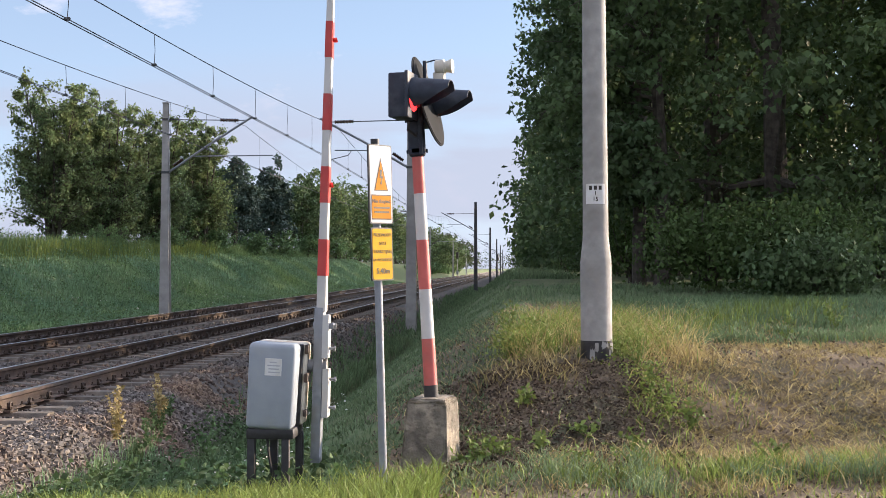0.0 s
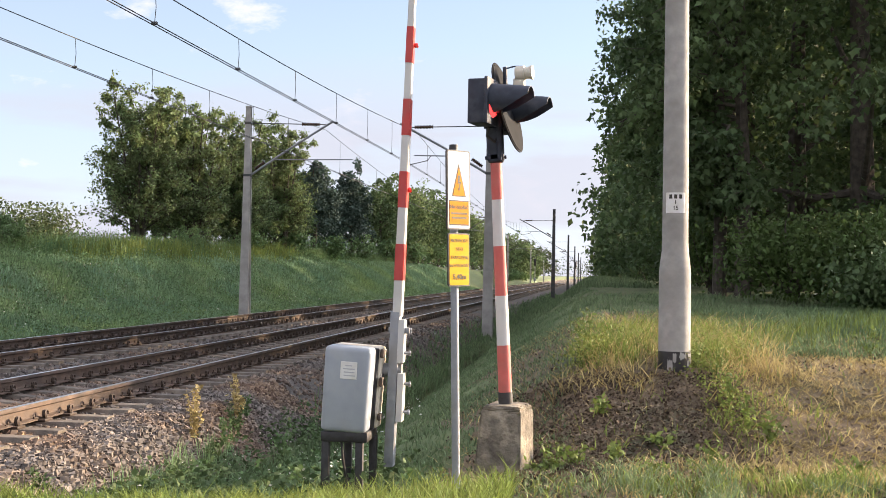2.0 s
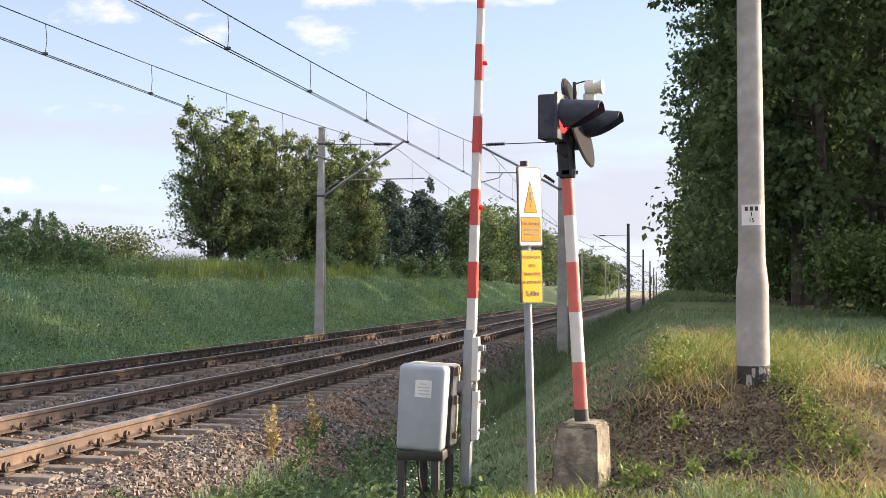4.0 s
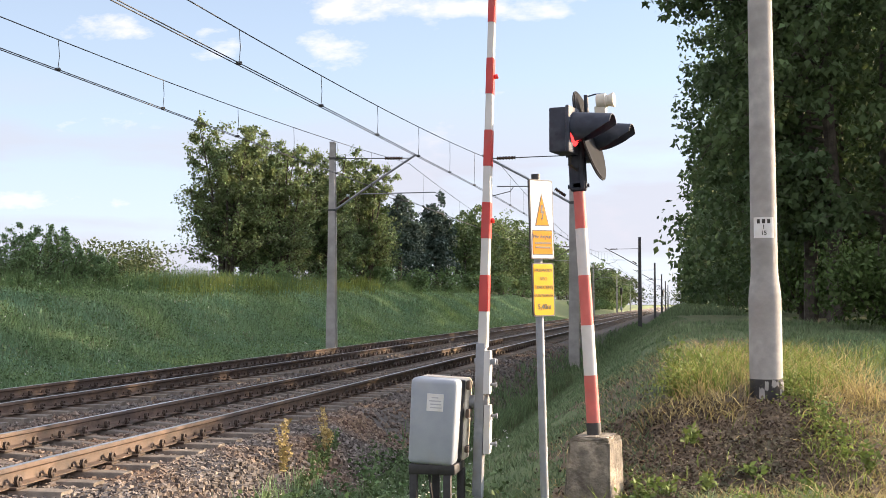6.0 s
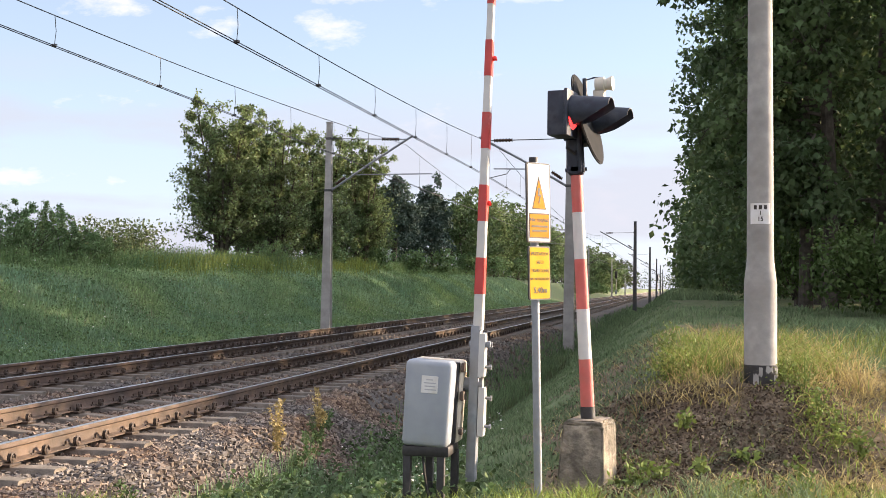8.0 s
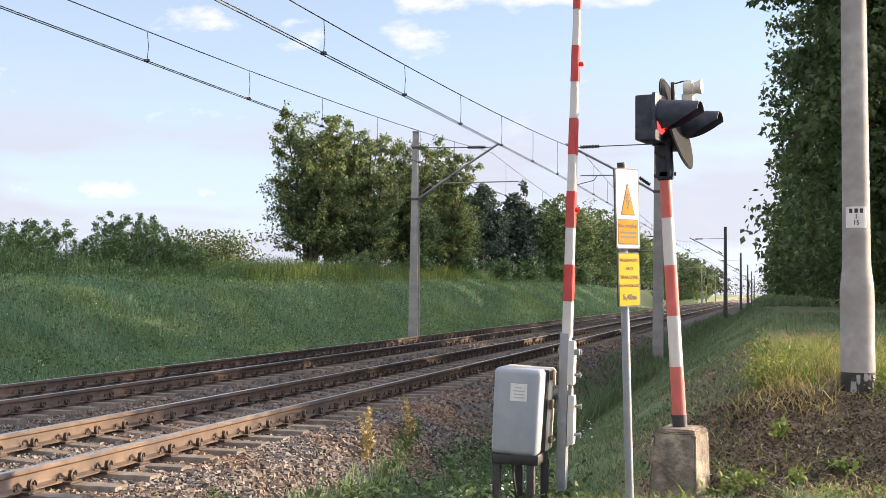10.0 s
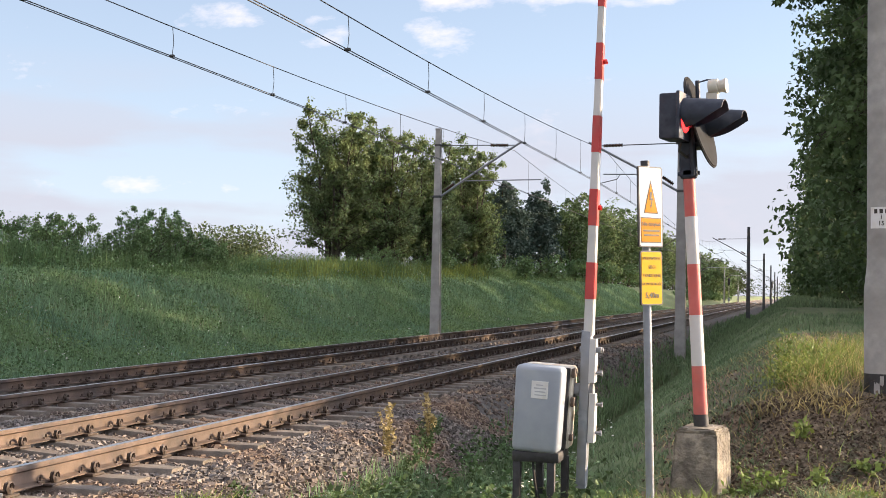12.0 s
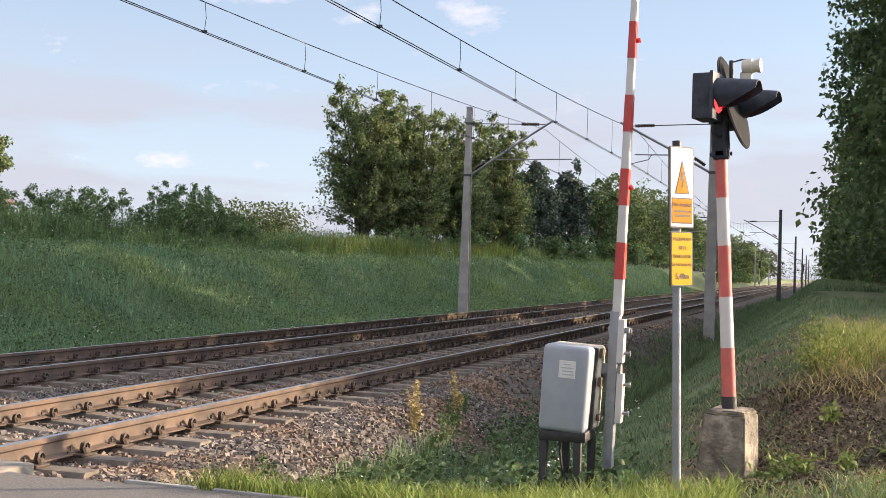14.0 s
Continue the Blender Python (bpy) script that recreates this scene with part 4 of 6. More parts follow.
bm = bmesh.new()
tube(bm, [(-0.004, 0, 0), (0.004, 0, 0)], 0.375, 44)
tube(bm, [(-0.010, 0, 0), (0.010, 0, 0)], [0.365, 0.360], 44)
bmesh.ops.transform(bm, matrix=signal_m.inverted() @ Matrix.Translation((-0.695, 9.52, 2.735)) @ pose(0, 0, 0, 0, -16, -8), verts=bm.verts)
part("background_disc", bm, M["disc_grey"], SIG, "round grey background board")
for s, lamp in ((-1, "red_lamp"), (1, "amber_lens")):
    y = 0.285 * s
    bm = bmesh.new()
    box(bm, (-0.088, y, -0.005), (0.14, 0.26, 0.345), 0.012)
    box(bm, (-0.008, y, 0.0), (0.03, 0.28, 0.36), 0.008)
    housing = part("lamp_housing", on_head(bm), M["signal_grey"], SIG, "dark grey lamp housing")
    bm = bmesh.new()
    tube(bm, [(0.008, y, -0.02), (0.022, y, -0.02)], [0.105, 0.09], 24)
    part("lens", on_head(bm), M[lamp], housing, "red lamp lens")
    bm = bmesh.new()
    n, seg = 8, 22
    shells = []
    for off in (0.0, -0.006):
        rows = []
        for k in range(n + 1):
            f = k / n
            a0 = radians(-80 + 100 * f ** 1.1)
            rad = 0.118 - 0.012 * f + off
            rows.append([bm.verts.new((0.005 + 0.31 * f, y + rad * math.cos(a0 + (math.pi - 2 * a0) * j / seg), 0.025 - 0.02 * f + rad * math.sin(a0 + (math.pi - 2 * a0) * j / seg))) for j in range(seg + 1)])
        for a, b in zip(rows, rows[1:]):
            for j in range(seg):
                bm.faces.new((a[j], a[j + 1], b[j + 1], b[j]))
        shells.append(rows)
    for j in range(seg):
        bm.faces.new((shells[0][-1][j], shells[0][-1][j + 1], shells[1][-1][j + 1], shells[1][-1][j]))
    for k in range(n):
        for e in (0, seg):
            bm.faces.new((shells[0][k][e], shells[0][k + 1][e], shells[1][k + 1][e], shells[1][k][e]))
    part("hood", on_head(bm), M["signal_grey"], housing, "long dark hood over the lamp")
bm = bmesh.new()
tube(bm, [(-0.12, -0.5 + 0.2, -0.1), (-0.12, 0.3, -0.1)], 0.03, 8)
part("crossbar", on_head(bm), M["signal_grey"], SIG)
bm = bmesh.new()
tube(bm, [(-0.05, -0.20, -0.19), (-0.07, -0.18, -0.25), (-0.03, -0.1, -0.29), (-0.03, -0.05, -0.24)], 0.012, 6)
part("cable", on_head(bm), M["black_paint"], SIG)
# horn and rod above the hoods
hm = signal_m.inverted() @ Matrix.Translation((-0.66, 9.42, 2.995)) @ pose(0, 0, 0, 0, -2, -10)
bm = bmesh.new()
tube(bm, [(-0.055, 0, -0.3), (-0.055, 0, 0.055)], 0.018, 8)
tube(bm, [(-0.055, 0, 0.04), (0.02, 0.0, 0.055), (0.09, 0.0, 0.05)], 0.006, 6)
bmesh.ops.transform(bm, matrix=hm, verts=bm.verts)
part("rod", bm, M["signal_grey"], SIG)
bm = bmesh.new()
tube(bm, [(0.03, 0, -0.005), (0.035, 0, -0.005), (0.105, 0, -0.005), (0.11, 0, -0.005), (0.125, 0, -0.005), (0.165, 0, -0.002), (0.172, 0, -0.002)], [0.03, 0.058, 0.060, 0.050, 0.044, 0.058, 0.056], 20)
box(bm, (0.06, 0, -0.09), (0.09, 0.06, 0.09), 0.01)
bmesh.ops.transform(bm, matrix=hm, verts=bm.verts)
part("horn", bm, M["beige"], SIG, "cream plastic warning horn")

# ---- the tall concrete pole with its number plate ----
pole = thing("utility_pole", pose(0.80, 11.6, 0.30, 0, -0.35, 0), "tall pale grey concrete pole with a thicker foot", "pole")
bm = bmesh.new()
prof = [(0.155, 0.0), (0.153, 0.39)]
tube(bm, [(0, 0, z) for r, z in prof], [r for r, z in prof], 36)
part("painted_foot", bm, M["black_paint"], pole, "flaking black paint at the foot")
bm = bmesh.new()
prof = [(0.152, 0.38), (0.1515, 1.0), (0.1505, 1.14), (0.147, 1.19), (0.127, 1.36), (0.1245, 1.42), (0.112, 3.9), (0.095, 7.5), (0.085, 9.6), (0.0, 9.6)]
tube(bm, [(0, 0, z) for r, z in prof], [max(r, 0.002) for r, z in prof], 36)
part("shaft", bm, M["concrete"], pole, "smooth pale concrete shaft")
rr = random.Random(9)
for k in range(9):
    a = radians(rr.uniform(-110, 60))
    bm = bmesh.new()
    w, h = rr.uniform(0.02, 0.07), rr.uniform(0.03, 0.11)
    z = rr.uniform(0.25, 0.36)
    n = 4
    a1 = [bm.verts.new((0.1565 * math.cos(a + w / 0.155 * (i / n - 0.5) * (1 + 0.3 * math.sin(k))), 0.1565 * math.sin(a + w / 0.155 * (i / n - 0.5)), z - h / 2 + 0.012 * math.sin(i * 2.1 + k))) for i in range(n + 1)]
    a2 = [bm.verts.new((0.1565 * math.cos(a + w / 0.155 * (i / n - 0.5)), 0.1565 * math.sin(a + w / 0.155 * (i / n - 0.5)), z + h / 2 + 0.012 * math.sin(i * 3.1 + k))) for i in range(n + 1)]
    for i in range(n):
        bm.faces.new((a1[i], a1[i + 1], a2[i + 1], a2[i]))
    part("paint_flake", bm, M["concrete"], pole, "bare patch in the flaking paint")
yaw = radians(-93.5)
bm = bmesh.new()
R0 = 0.1225
lo = [[bm.verts.new(((R0 + off) * math.cos(yaw + a), (R0 + off) * math.sin(yaw + a), z)) for a in np.linspace(-0.80, 0.80, 15)] for off, z in ((0.0, 1.71), (0.003, 1.71), (0.003, 1.905), (0.0, 1.905))]
for a, b in zip(lo, lo[1:]):
    for i in range(14):
        bm.faces.new((a[i], a[i + 1], b[i + 1], b[i]))
plate = part("number_plate", bm, M["label_white"], pole, "white plate with black characters wrapped round the pole")


def curved_bars(w, h, z, off=0.0):
    bm = bmesh.new()
    r = R0 + 0.0042
    aa = np.linspace((off - w / 2) / r, (off + w / 2) / r, 6)
    a1 = [bm.verts.new((r * math.cos(yaw + a), r * math.sin(yaw + a), z - h / 2)) for a in aa]
    a2 = [bm.verts.new((r * math.cos(yaw + a), r * math.sin(yaw + a), z + h / 2)) for a in aa]
    for i in range(5):
        bm.faces.new((a1[i], a1[i + 1], a2[i + 1], a2[i]))
    return bm


for off in (-0.048, 0.0, 0.048):
    part("letter_bar", curved_bars(0.030, 0.040, 1.866, off), M["ink"], plate, "plain black lettering shape")
turn_p = Matrix(((1, 0, 0, 0), (0, 0, -1, 0), (0, 1, 0, 0), (0, 0, 0, 1)))
for txt, z in (("1", 1.812), ("15", 1.755)):
    letters("lettering", txt, 0.056, M["ink"], plate, pose(0, 0, 0, 0, 0, -3.5) @ Matrix.Translation((0, -R0 - 0.0042, z)) @ turn_p)
# ---- trees, bushes ----
LEAF4 = np.array([(0, 0, 0), (-0.32, 0.45, 0.06), (0, 1, -0.05), (0.32, 0.45, 0.06)])
LEAF4_T = [(0, 3, 1), (1, 3, 2)]
LEAF6 = np.array([(0, 0, 0), (-0.55, 0.35, 0.05), (-0.26, 0.55, 0.0), (0, 1.05, -0.08), (0.26, 0.55, 0.0), (0.55, 0.35, 0.05)])
LEAF6_T = [(0, 2, 1), (0, 3, 2), (0, 4, 3), (0, 5, 4)]


def rotations(rs, n, droop):
    """Random turns; droop near 1 lets the leaves hang, near 0 they lie flat."""
    az = rs.rand(n) * 6.283
    ti = rs.normal(-0.9 * droop, 0.6, n)
    ro = rs.normal(0, 0.7, n)
    ca, sa, ct, st, cr_, sr = np.cos(az), np.sin(az), np.cos(ti), np.sin(ti), np.cos(ro), np.sin(ro)
    z = np.zeros(n)
    o = np.ones(n)
    rz = np.stack([np.stack([ca, -sa, z], -1), np.stack([sa, ca, z], -1), np.stack([z, z, o], -1)], -2)
    rx = np.stack([np.stack([o, z, z], -1), np.stack([z, ct, -st], -1), np.stack([z, st, ct], -1)], -2)
    ry = np.stack([np.stack([cr_, z, sr], -1), np.stack([z, o, z], -1), np.stack([-sr, z, cr_], -1)], -2)
    return rz @ rx @ ry


def crown_points(rs, n, clumps, centre, radii, clump_r, column=False):
    """Leaf places in clumps that fill an uneven crown."""
    d = rs.normal(size=(clumps, 3))
    d /= np.linalg.norm(d, axis=1)[:, None]
    bumps = 0.80 + 0.16 * np.sin(d[:, 0] * 5 + centre[0]) + 0.13 * np.sin(d[:, 1] * 6 + 2 * centre[1]) + 0.13 * np.sin(d[:, 2] * 7 + centre[0] * 3)
    bumps = np.minimum(bumps, 0.98)
    r = rs.rand(clumps) ** 0.38 * bumps
    c = centre + d * r[:, None] * radii
    if column:
        # foliage down to the ground, narrowing only towards the top
        f = rs.rand(clumps)
        a = rs.rand(clumps) * 6.283
        q = rs.rand(clumps) ** 0.42 * (1 - 0.5 * f ** 3) * (0.84 + 0.16 * np.sin(3 * a + centre[0]) + 0.20 * np.sin(11 * f + 2 * a + centre[0]))
        c = np.stack([centre[0] + np.cos(a) * q * radii[0], centre[1] + np.sin(a) * q * radii[1], centre[2] + (2 * f - 1) * radii[2]], -1)
    pick = rs.randint(0, clumps, n)
    size = clump_r * rs.uniform(0.5, 1.35, clumps)
    g = np.clip(rs.normal(size=(n, 3)), -1.7, 1.7) * np.array([1, 1, 0.7])
    return c[pick] + g * size[pick][:, None] * 0.6, c


def leaves(rs, pts, size, base, tris, mat, name, droop=0.7):
    n = len(pts)
    rot = rotations(rs, n, droop)
    s = size * rs.uniform(0.6, 1.3, n)
    v = np.einsum("nij,kj->nki", rot, base) * s[:, None, None] + pts[:, None, :]
    return soup(name, v, tris, mat)


def tree(x, y, h, r, crown_low, n, size, mat, seed, label, maple=False, clumps=120, clump_r=0.55, trunk=0.2, lean=0.0, conifer=False, name="tree", category="tree", droop=0.7, group="", column=False):
    rs = np.random.RandomState(seed)
    z0 = float(height(x, y)) - 0.1
    t = thing(name, pose(x, y, z0), label, category, group)
    mid = (h + crown_low) / 2
    radii = np.array([r, r, (h - crown_low) / 2])
    pts, c = crown_points(rs, n, clumps, np.array([lean, 0, mid]), radii, clump_r, column)
    if conifer:
        f = np.clip((pts[:, 2] - crown_low) / (h - crown_low), 0, 1)
        pts[:, :2] *= (1.4 - 1.1 * f)[:, None]
        c[:, :2] *= (1.25 - 1.05 * np.clip((c[:, 2] - crown_low) / (h - crown_low), 0, 1))[:, None]
    pts[:, 2] = np.maximum(pts[:, 2], 0.25)
    bm = bmesh.new()
    rr = random.Random(seed)
    spine = [Vector((lean * f + 0.12 * math.sin(f * 5 + seed), 0.12 * math.cos(f * 4 + seed) - 0.12 * math.cos(seed), h * 0.86 * f)) for f in (0, 0.15, 0.3, 0.45, 0.6, 0.75, 0.9, 1.0)]
    tube(bm, spine, [trunk * (1.25 - 1.15 * k / 7) for k in range(8)], 9)
    for k in range(10):
        e = Vector(c[rr.randrange(len(c))])
        f = min(0.9, max(0.15, (e.z - 1.2) / (h * 0.86) * 0.8))
        i = f * 7
        s = spine[int(i)].lerp(spine[min(7, int(i) + 1)], i - int(i))
        w = trunk * (1.1 - f) * 0.45
        tube(bm, [s, s.lerp(e, 0.4) + Vector((0, 0, -0.1)), s.lerp(e, 0.75) + Vector((0, 0, 0.1)), e], [w, w * 0.7, w * 0.4, w * 0.15], 6)
    part("trunk", bm, M["bark"], t, "dark rough trunk and limbs")
    ob = new("crown", leaves(rs, pts, size, LEAF6 if maple else LEAF4, LEAF6_T if maple else LEAF4_T, mat, "crown", droop))
    ob.parent = t
    return t


def branch_tree(x, y, h, mat, seed, label, stems=5, flare=1.6, first=0.3, branches=20, reach=2.2, rise=0.6, sag=0.1,
                twigs=9, per=20, leaf=0.15, maple=False, toward=None, trunk=0.1, group="", droop=0.5, taper=(1.12, -0.72), name="tree"):
    """A tree grown stem by stem: limbs, twigs along the limbs, leaves along the twigs. toward: where its limbs reach, in radians."""
    rs = np.random.RandomState(seed)
    t = thing(name, pose(x, y, float(height(x, y)) - 0.1), label, name, group)
    wood, fine, spots = bmesh.new(), bmesh.new(), []
    for s in range(stems):
        a = 6.283 * (s + rs.rand() * 0.6) / stems
        q = flare * rs.uniform(0.45, 1.0) if stems > 1 else 0.2
        top = np.array([math.cos(a) * q, math.sin(a) * q, h * rs.uniform(0.74, 0.97)])
        foot_at = np.array([math.cos(a) * 0.3, math.sin(a) * 0.3, 0.0]) * (stems > 1)
        f = np.linspace(0, 1, 8)[:, None]
        spine = foot_at * (1 - f) + top * np.concatenate([f ** 1.5, f ** 1.5, f], 1) + rs.normal(0, 0.05, (8, 3)) * f
        tube(wood, spine, [trunk * (1.1 - 0.95 * k / 7) for k in range(8)], 7)
        for b in range(branches):
            g = first + (1 - first) * (b + rs.rand()) / branches
            i = min(6, int(g * 7))
            p0 = spine[i] + (spine[i + 1] - spine[i]) * (g * 7 - i)
            az = rs.rand() * 6.283 if toward is None else toward + rs.normal(0, 0.75)
            length = reach * rs.uniform(0.45, 1.0) * (taper[0] + taper[1] * g)
            d = np.array([math.cos(az), math.sin(az), rise * rs.uniform(0.5, 1.4)])
            p1 = p0 + d * length * 0.55
            p2 = p0 + d * length - np.array([0, 0, sag * length])
            w = trunk * 0.34 * (1.15 - g)
            tube(wood, [p0, p1, p2], [w, w * 0.6, w * 0.2], 5, False)
            for _ in range(twigs):
                m = rs.uniform(0.2, 1.0)
                q0 = p0 * (1 - m) ** 2 + 2 * p1 * m * (1 - m) + p2 * m * m
                td = d * 0.55 + rs.normal(0, 0.55, 3) + np.array([0, 0, 0.15 - sag])
                q1 = q0 + td * length * 0.30 * rs.uniform(0.4, 1.1)
                tube(fine, [q0, q1], [0.010, 0.004], 3, False)
                v = rs.rand(per, 1) ** 0.75
                spots.append(q0 + (q1 - q0) * v * 1.08 + rs.normal(0, leaf * 0.55, (per, 3)))
    part("trunk", wood, M["bark"], t, "grey-brown stems and limbs")
    twig = part("twig_growth", fine, M["bark"], t)
    twig["kind"] = "stuff"
    ob = new("crown", leaves(rs, np.concatenate(spots), leaf, LEAF6 if maple else LEAF4, LEAF6_T if maple else LEAF4_T, mat, "crown", droop))
    ob.parent = t
    return t


# the wood on the plateau: a dense edge of broad-leaved trees, hanging low
WOOD = [(5.1, 24.0, 16, 4.3, 1.0), (8.8, 25.2, 15, 4.0, 0.8), (5.0, 29.5, 16, 4.3, 0.9), (8.8, 28.5, 17, 4.5, 1.2)]
for k, (x, y, h, r, lo) in enumerate(WOOD):
    lo = 1.5 if k == 0 else 0.4
    tree(x, y, h, r, lo, (21000 if k < 3 else 9000), 0.142 if k < 3 else 0.21, M["leaf_dark"], 20 + k, "tall dark green maple with low hanging boughs at the wood's edge", k < 3, 240, 0.62, 0.22, group="wood edge trees", column=True)
for k, (x, y) in enumerate([(4.3, 35.5), (4.6, 41.5), (4.4, 48), (4.7, 54), (4.4, 60), (4.7, 67), (4.5, 74), (4.8, 82), (4.6, 90), (4.7, 99), (4.6, 109), (4.6, 120), (4.5, 132), (4.7, 146), (4.6, 162), (4.6, 180), (4.7, 200), (4.6, 225), (4.6, 255)]):
    tree(x + 0.3, y, 15.5 + (k * 37 % 5) * 0.5, 4.7, 0.6, 8500 if k < 6 else 3600, 0.24 + 0.014 * k + 0.12 * (k > 5), M["leaf_dark"], 40 + k, "tall green broad-leaved tree in the row along the railway", False, 140, 0.9, 0.2, group="wood edge trees", column=True)
# rows behind the edge, mostly hidden, added to keep the sun off the bank
for k, (x, y) in enumerate([(13, 31), (9.5, 37), (15, 40), (10, 44), (10, 51), (9.6, 58), (10.2, 65), (9.6, 72), (10, 79), (9.8, 86), (10, 94), (9.7, 102), (10, 110)] + [(9.6 + 0.5 * (j % 2), 118 + 9.5 * j) for j in range(18)]):
    tree(x, y, 16, 4.6 if y < 115 else 5.4, 0.5, 2600 if y < 115 else 1800, 0.58 if y < 115 else 0.72, M["leaf_dark"], 60 + k, "tall dark tree added deeper in the wood for shade", False, 150, 0.95, 0.22, group="wood trees", column=True)
# a younger tree whose boughs reach out from the wood's edge
for k, (x, y, h, r) in enumerate([(2.45, 24.5, 15.0, 3.0), (2.4, 33.0, 10.5, 2.3), (8.2, 23.4, 9.0, 2.6)]):
    tree(x, y, h, r, 1.5 + 3.0 * (k == 0), 13000, 0.125, M["leaf_lime"] if k == 2 else M["leaf_dark"], 240 + k, "young maple leaning out from the wood's edge", True, 130, 0.5, 0.12, group="wood edge trees", droop=0.9)
# long boughs that hang out of the wood over the plateau
for k, (x, y, h, reach) in enumerate([(2.9, 23.6, 11.5, 3.5), (3.2, 27.5, 12.5, 3.6), (3.2, 32.5, 12.0, 2.1), (3.4, 39.0, 12.0, 2.0)]):
    branch_tree(x, y, h, M["leaf_dark"], 540 + k, "maple with long boughs hanging out of the wood", 1, 0.4, 0.18, 44, reach, 0.22, 0.34, 14, 22, 0.13, True, math.pi + 0.35, 0.16, "wood edge trees", 0.9, (0.58, 0.30))
# undergrowth at the edge
rr = random.Random(5)
for k, (x, y, h, r) in enumerate([(4.6, 18.4, 1.3, 1.1), (5.2, 20.4, 2.2, 1.4), (3.3, 20.5, 2.2, 1.5), (4.2, 19.4, 1.9, 1.2), (7.0, 21.8, 2.4, 1.4), (9.5, 22.4, 2.6, 1.6), (2.6, 25.5, 2.4, 1.5), (6.8, 22.5, 3.4, 2.2), (2.4, 32, 2.6, 1.5), (9.5, 23, 3.6, 2.4), (2.3, 40, 2.6, 1.6), (2.2, 50, 2.6, 1.6)] + [(2.7, 57 + 7.5 * j, 3.4, 2.3) for j in range(20)]):
    tree(x, y, h * (0.8 if k < 12 else 1), r * (0.85 if k < 12 else 1), 0.15, 4800 if k < 12 else 1500, 0.095 if k < 12 else 0.34, M["leaf_lime"] if k < 10 and k % 4 else M["leaf_dark"], 80 + k, "leafy undergrowth shrub at the foot of the wood", False, 60, 0.5, 0.05, name="shrub", category="shrub", group="undergrowth")

# trees beyond the far bank
FAR_BANK = [
    (-22.6, 95.0, 9.3, 3.6, 0.8, "leaf_fir", 8500, 0.26, True), (-24.2, 101, 9.0, 3.4, 0.8, "leaf_fir", 8500, 0.26, True), (-22.0, 107, 9.8, 3.6, 0.8, "leaf_fir", 8500, 0.28, True),
    (-21.5, 120, 9.8, 3.4, 0.5, "leaf_far_tree", 6000, 0.34, False), (-22.5, 134, 11.0, 4.2, 0.5, "leaf_far_tree", 6500, 0.36, False), (-22.0, 150, 11.2, 4.4, 0.5, "leaf_far_tree", 6000, 0.38, False),
    (-22.0, 170, 11.5, 4.6, 0.5, "leaf_far_tree", 5500, 0.42, False), (-21.0, 195, 10.5, 5.0, 0.5, "leaf_olive", 5000, 0.46, False), (-21.0, 225, 10.0, 5.0, 0.5, "leaf_far_tree", 4500, 0.5, False),
    (-22.8, 106.5, 7.6, 2.8, 0.5, "leaf_fir", 6000, 0.26, False), (-22.2, 127, 10.2, 3.6, 0.5, "leaf_far_tree", 5500, 0.34, False), (-22.2, 142, 11.0, 4.0, 0.5, "leaf_olive", 5500, 0.36, False), (-22, 160, 11.2, 4.4, 0.5, "leaf_far_tree", 5000, 0.4, False), (-21.5, 183, 11, 4.8, 0.5, "leaf_far_tree", 5000, 0.44, False), (-21, 210, 10.5, 5.0, 0.5, "leaf_olive", 4500, 0.48, False),
    (-32, 84, 10.0, 3.4, 1.0, "leaf_dark", 5000, 0.36, False), (-31, 98, 10.5, 3.6, 1.0, "leaf_dark", 5000, 0.36, False), (-30, 122, 10.5, 4.2, 1.0, "leaf_dark", 5000, 0.4, False), (-18.5, 245, 9.5, 5, 0.3, "leaf_olive", 3500, 0.5, False), (-17.5, 262, 9, 5, 0.3, "leaf_far_tree", 3500, 0.55, False), (-17, 285, 9.5, 5, 0.3, "leaf_olive", 3500, 0.6, False), (-17, 310, 9.5, 6, 0.3, "leaf_far_tree", 3500, 0.6, False), (-17, 370, 10, 7, 0.3, "leaf_far", 3500, 0.7, False), (-20, 270, 10, 6, 0.5, "leaf_far_tree", 4000, 0.6, False), (-19, 340, 11, 7, 0.5, "leaf_far", 4000, 0.7, False),
    (-24.5, 73.0, 5.2, 2.3, 0.3, "leaf_dark", 5000, 0.2, False), (-22.8, 78.0, 5.4, 2.3, 0.3, "leaf_dark", 5000, 0.2, False), (-24.0, 91.0, 6.6, 2.8, 0.3, "leaf_dark", 5000, 0.22, False),
]
for k, (x, y, h, r, lo, mt, n, s, con) in enumerate(FAR_BANK):
    if not con:
        r, n, lo, s = r * 1.22, n, lo * 0.6, s * 0.92
    lb = "dark conifer above the grassy bank" if con else ("airy olive-green tree with sunlit top above the bank" if mt == "leaf_olive" else "broad green tree above the grassy bank")
    tree(x, y, h, r, lo, n, s, M[mt], 100 + k, lb, False, 110 if con else 150, 0.40 + r * 0.04, 0.16, conifer=con, group="trees beyond the bank", droop=0.4)
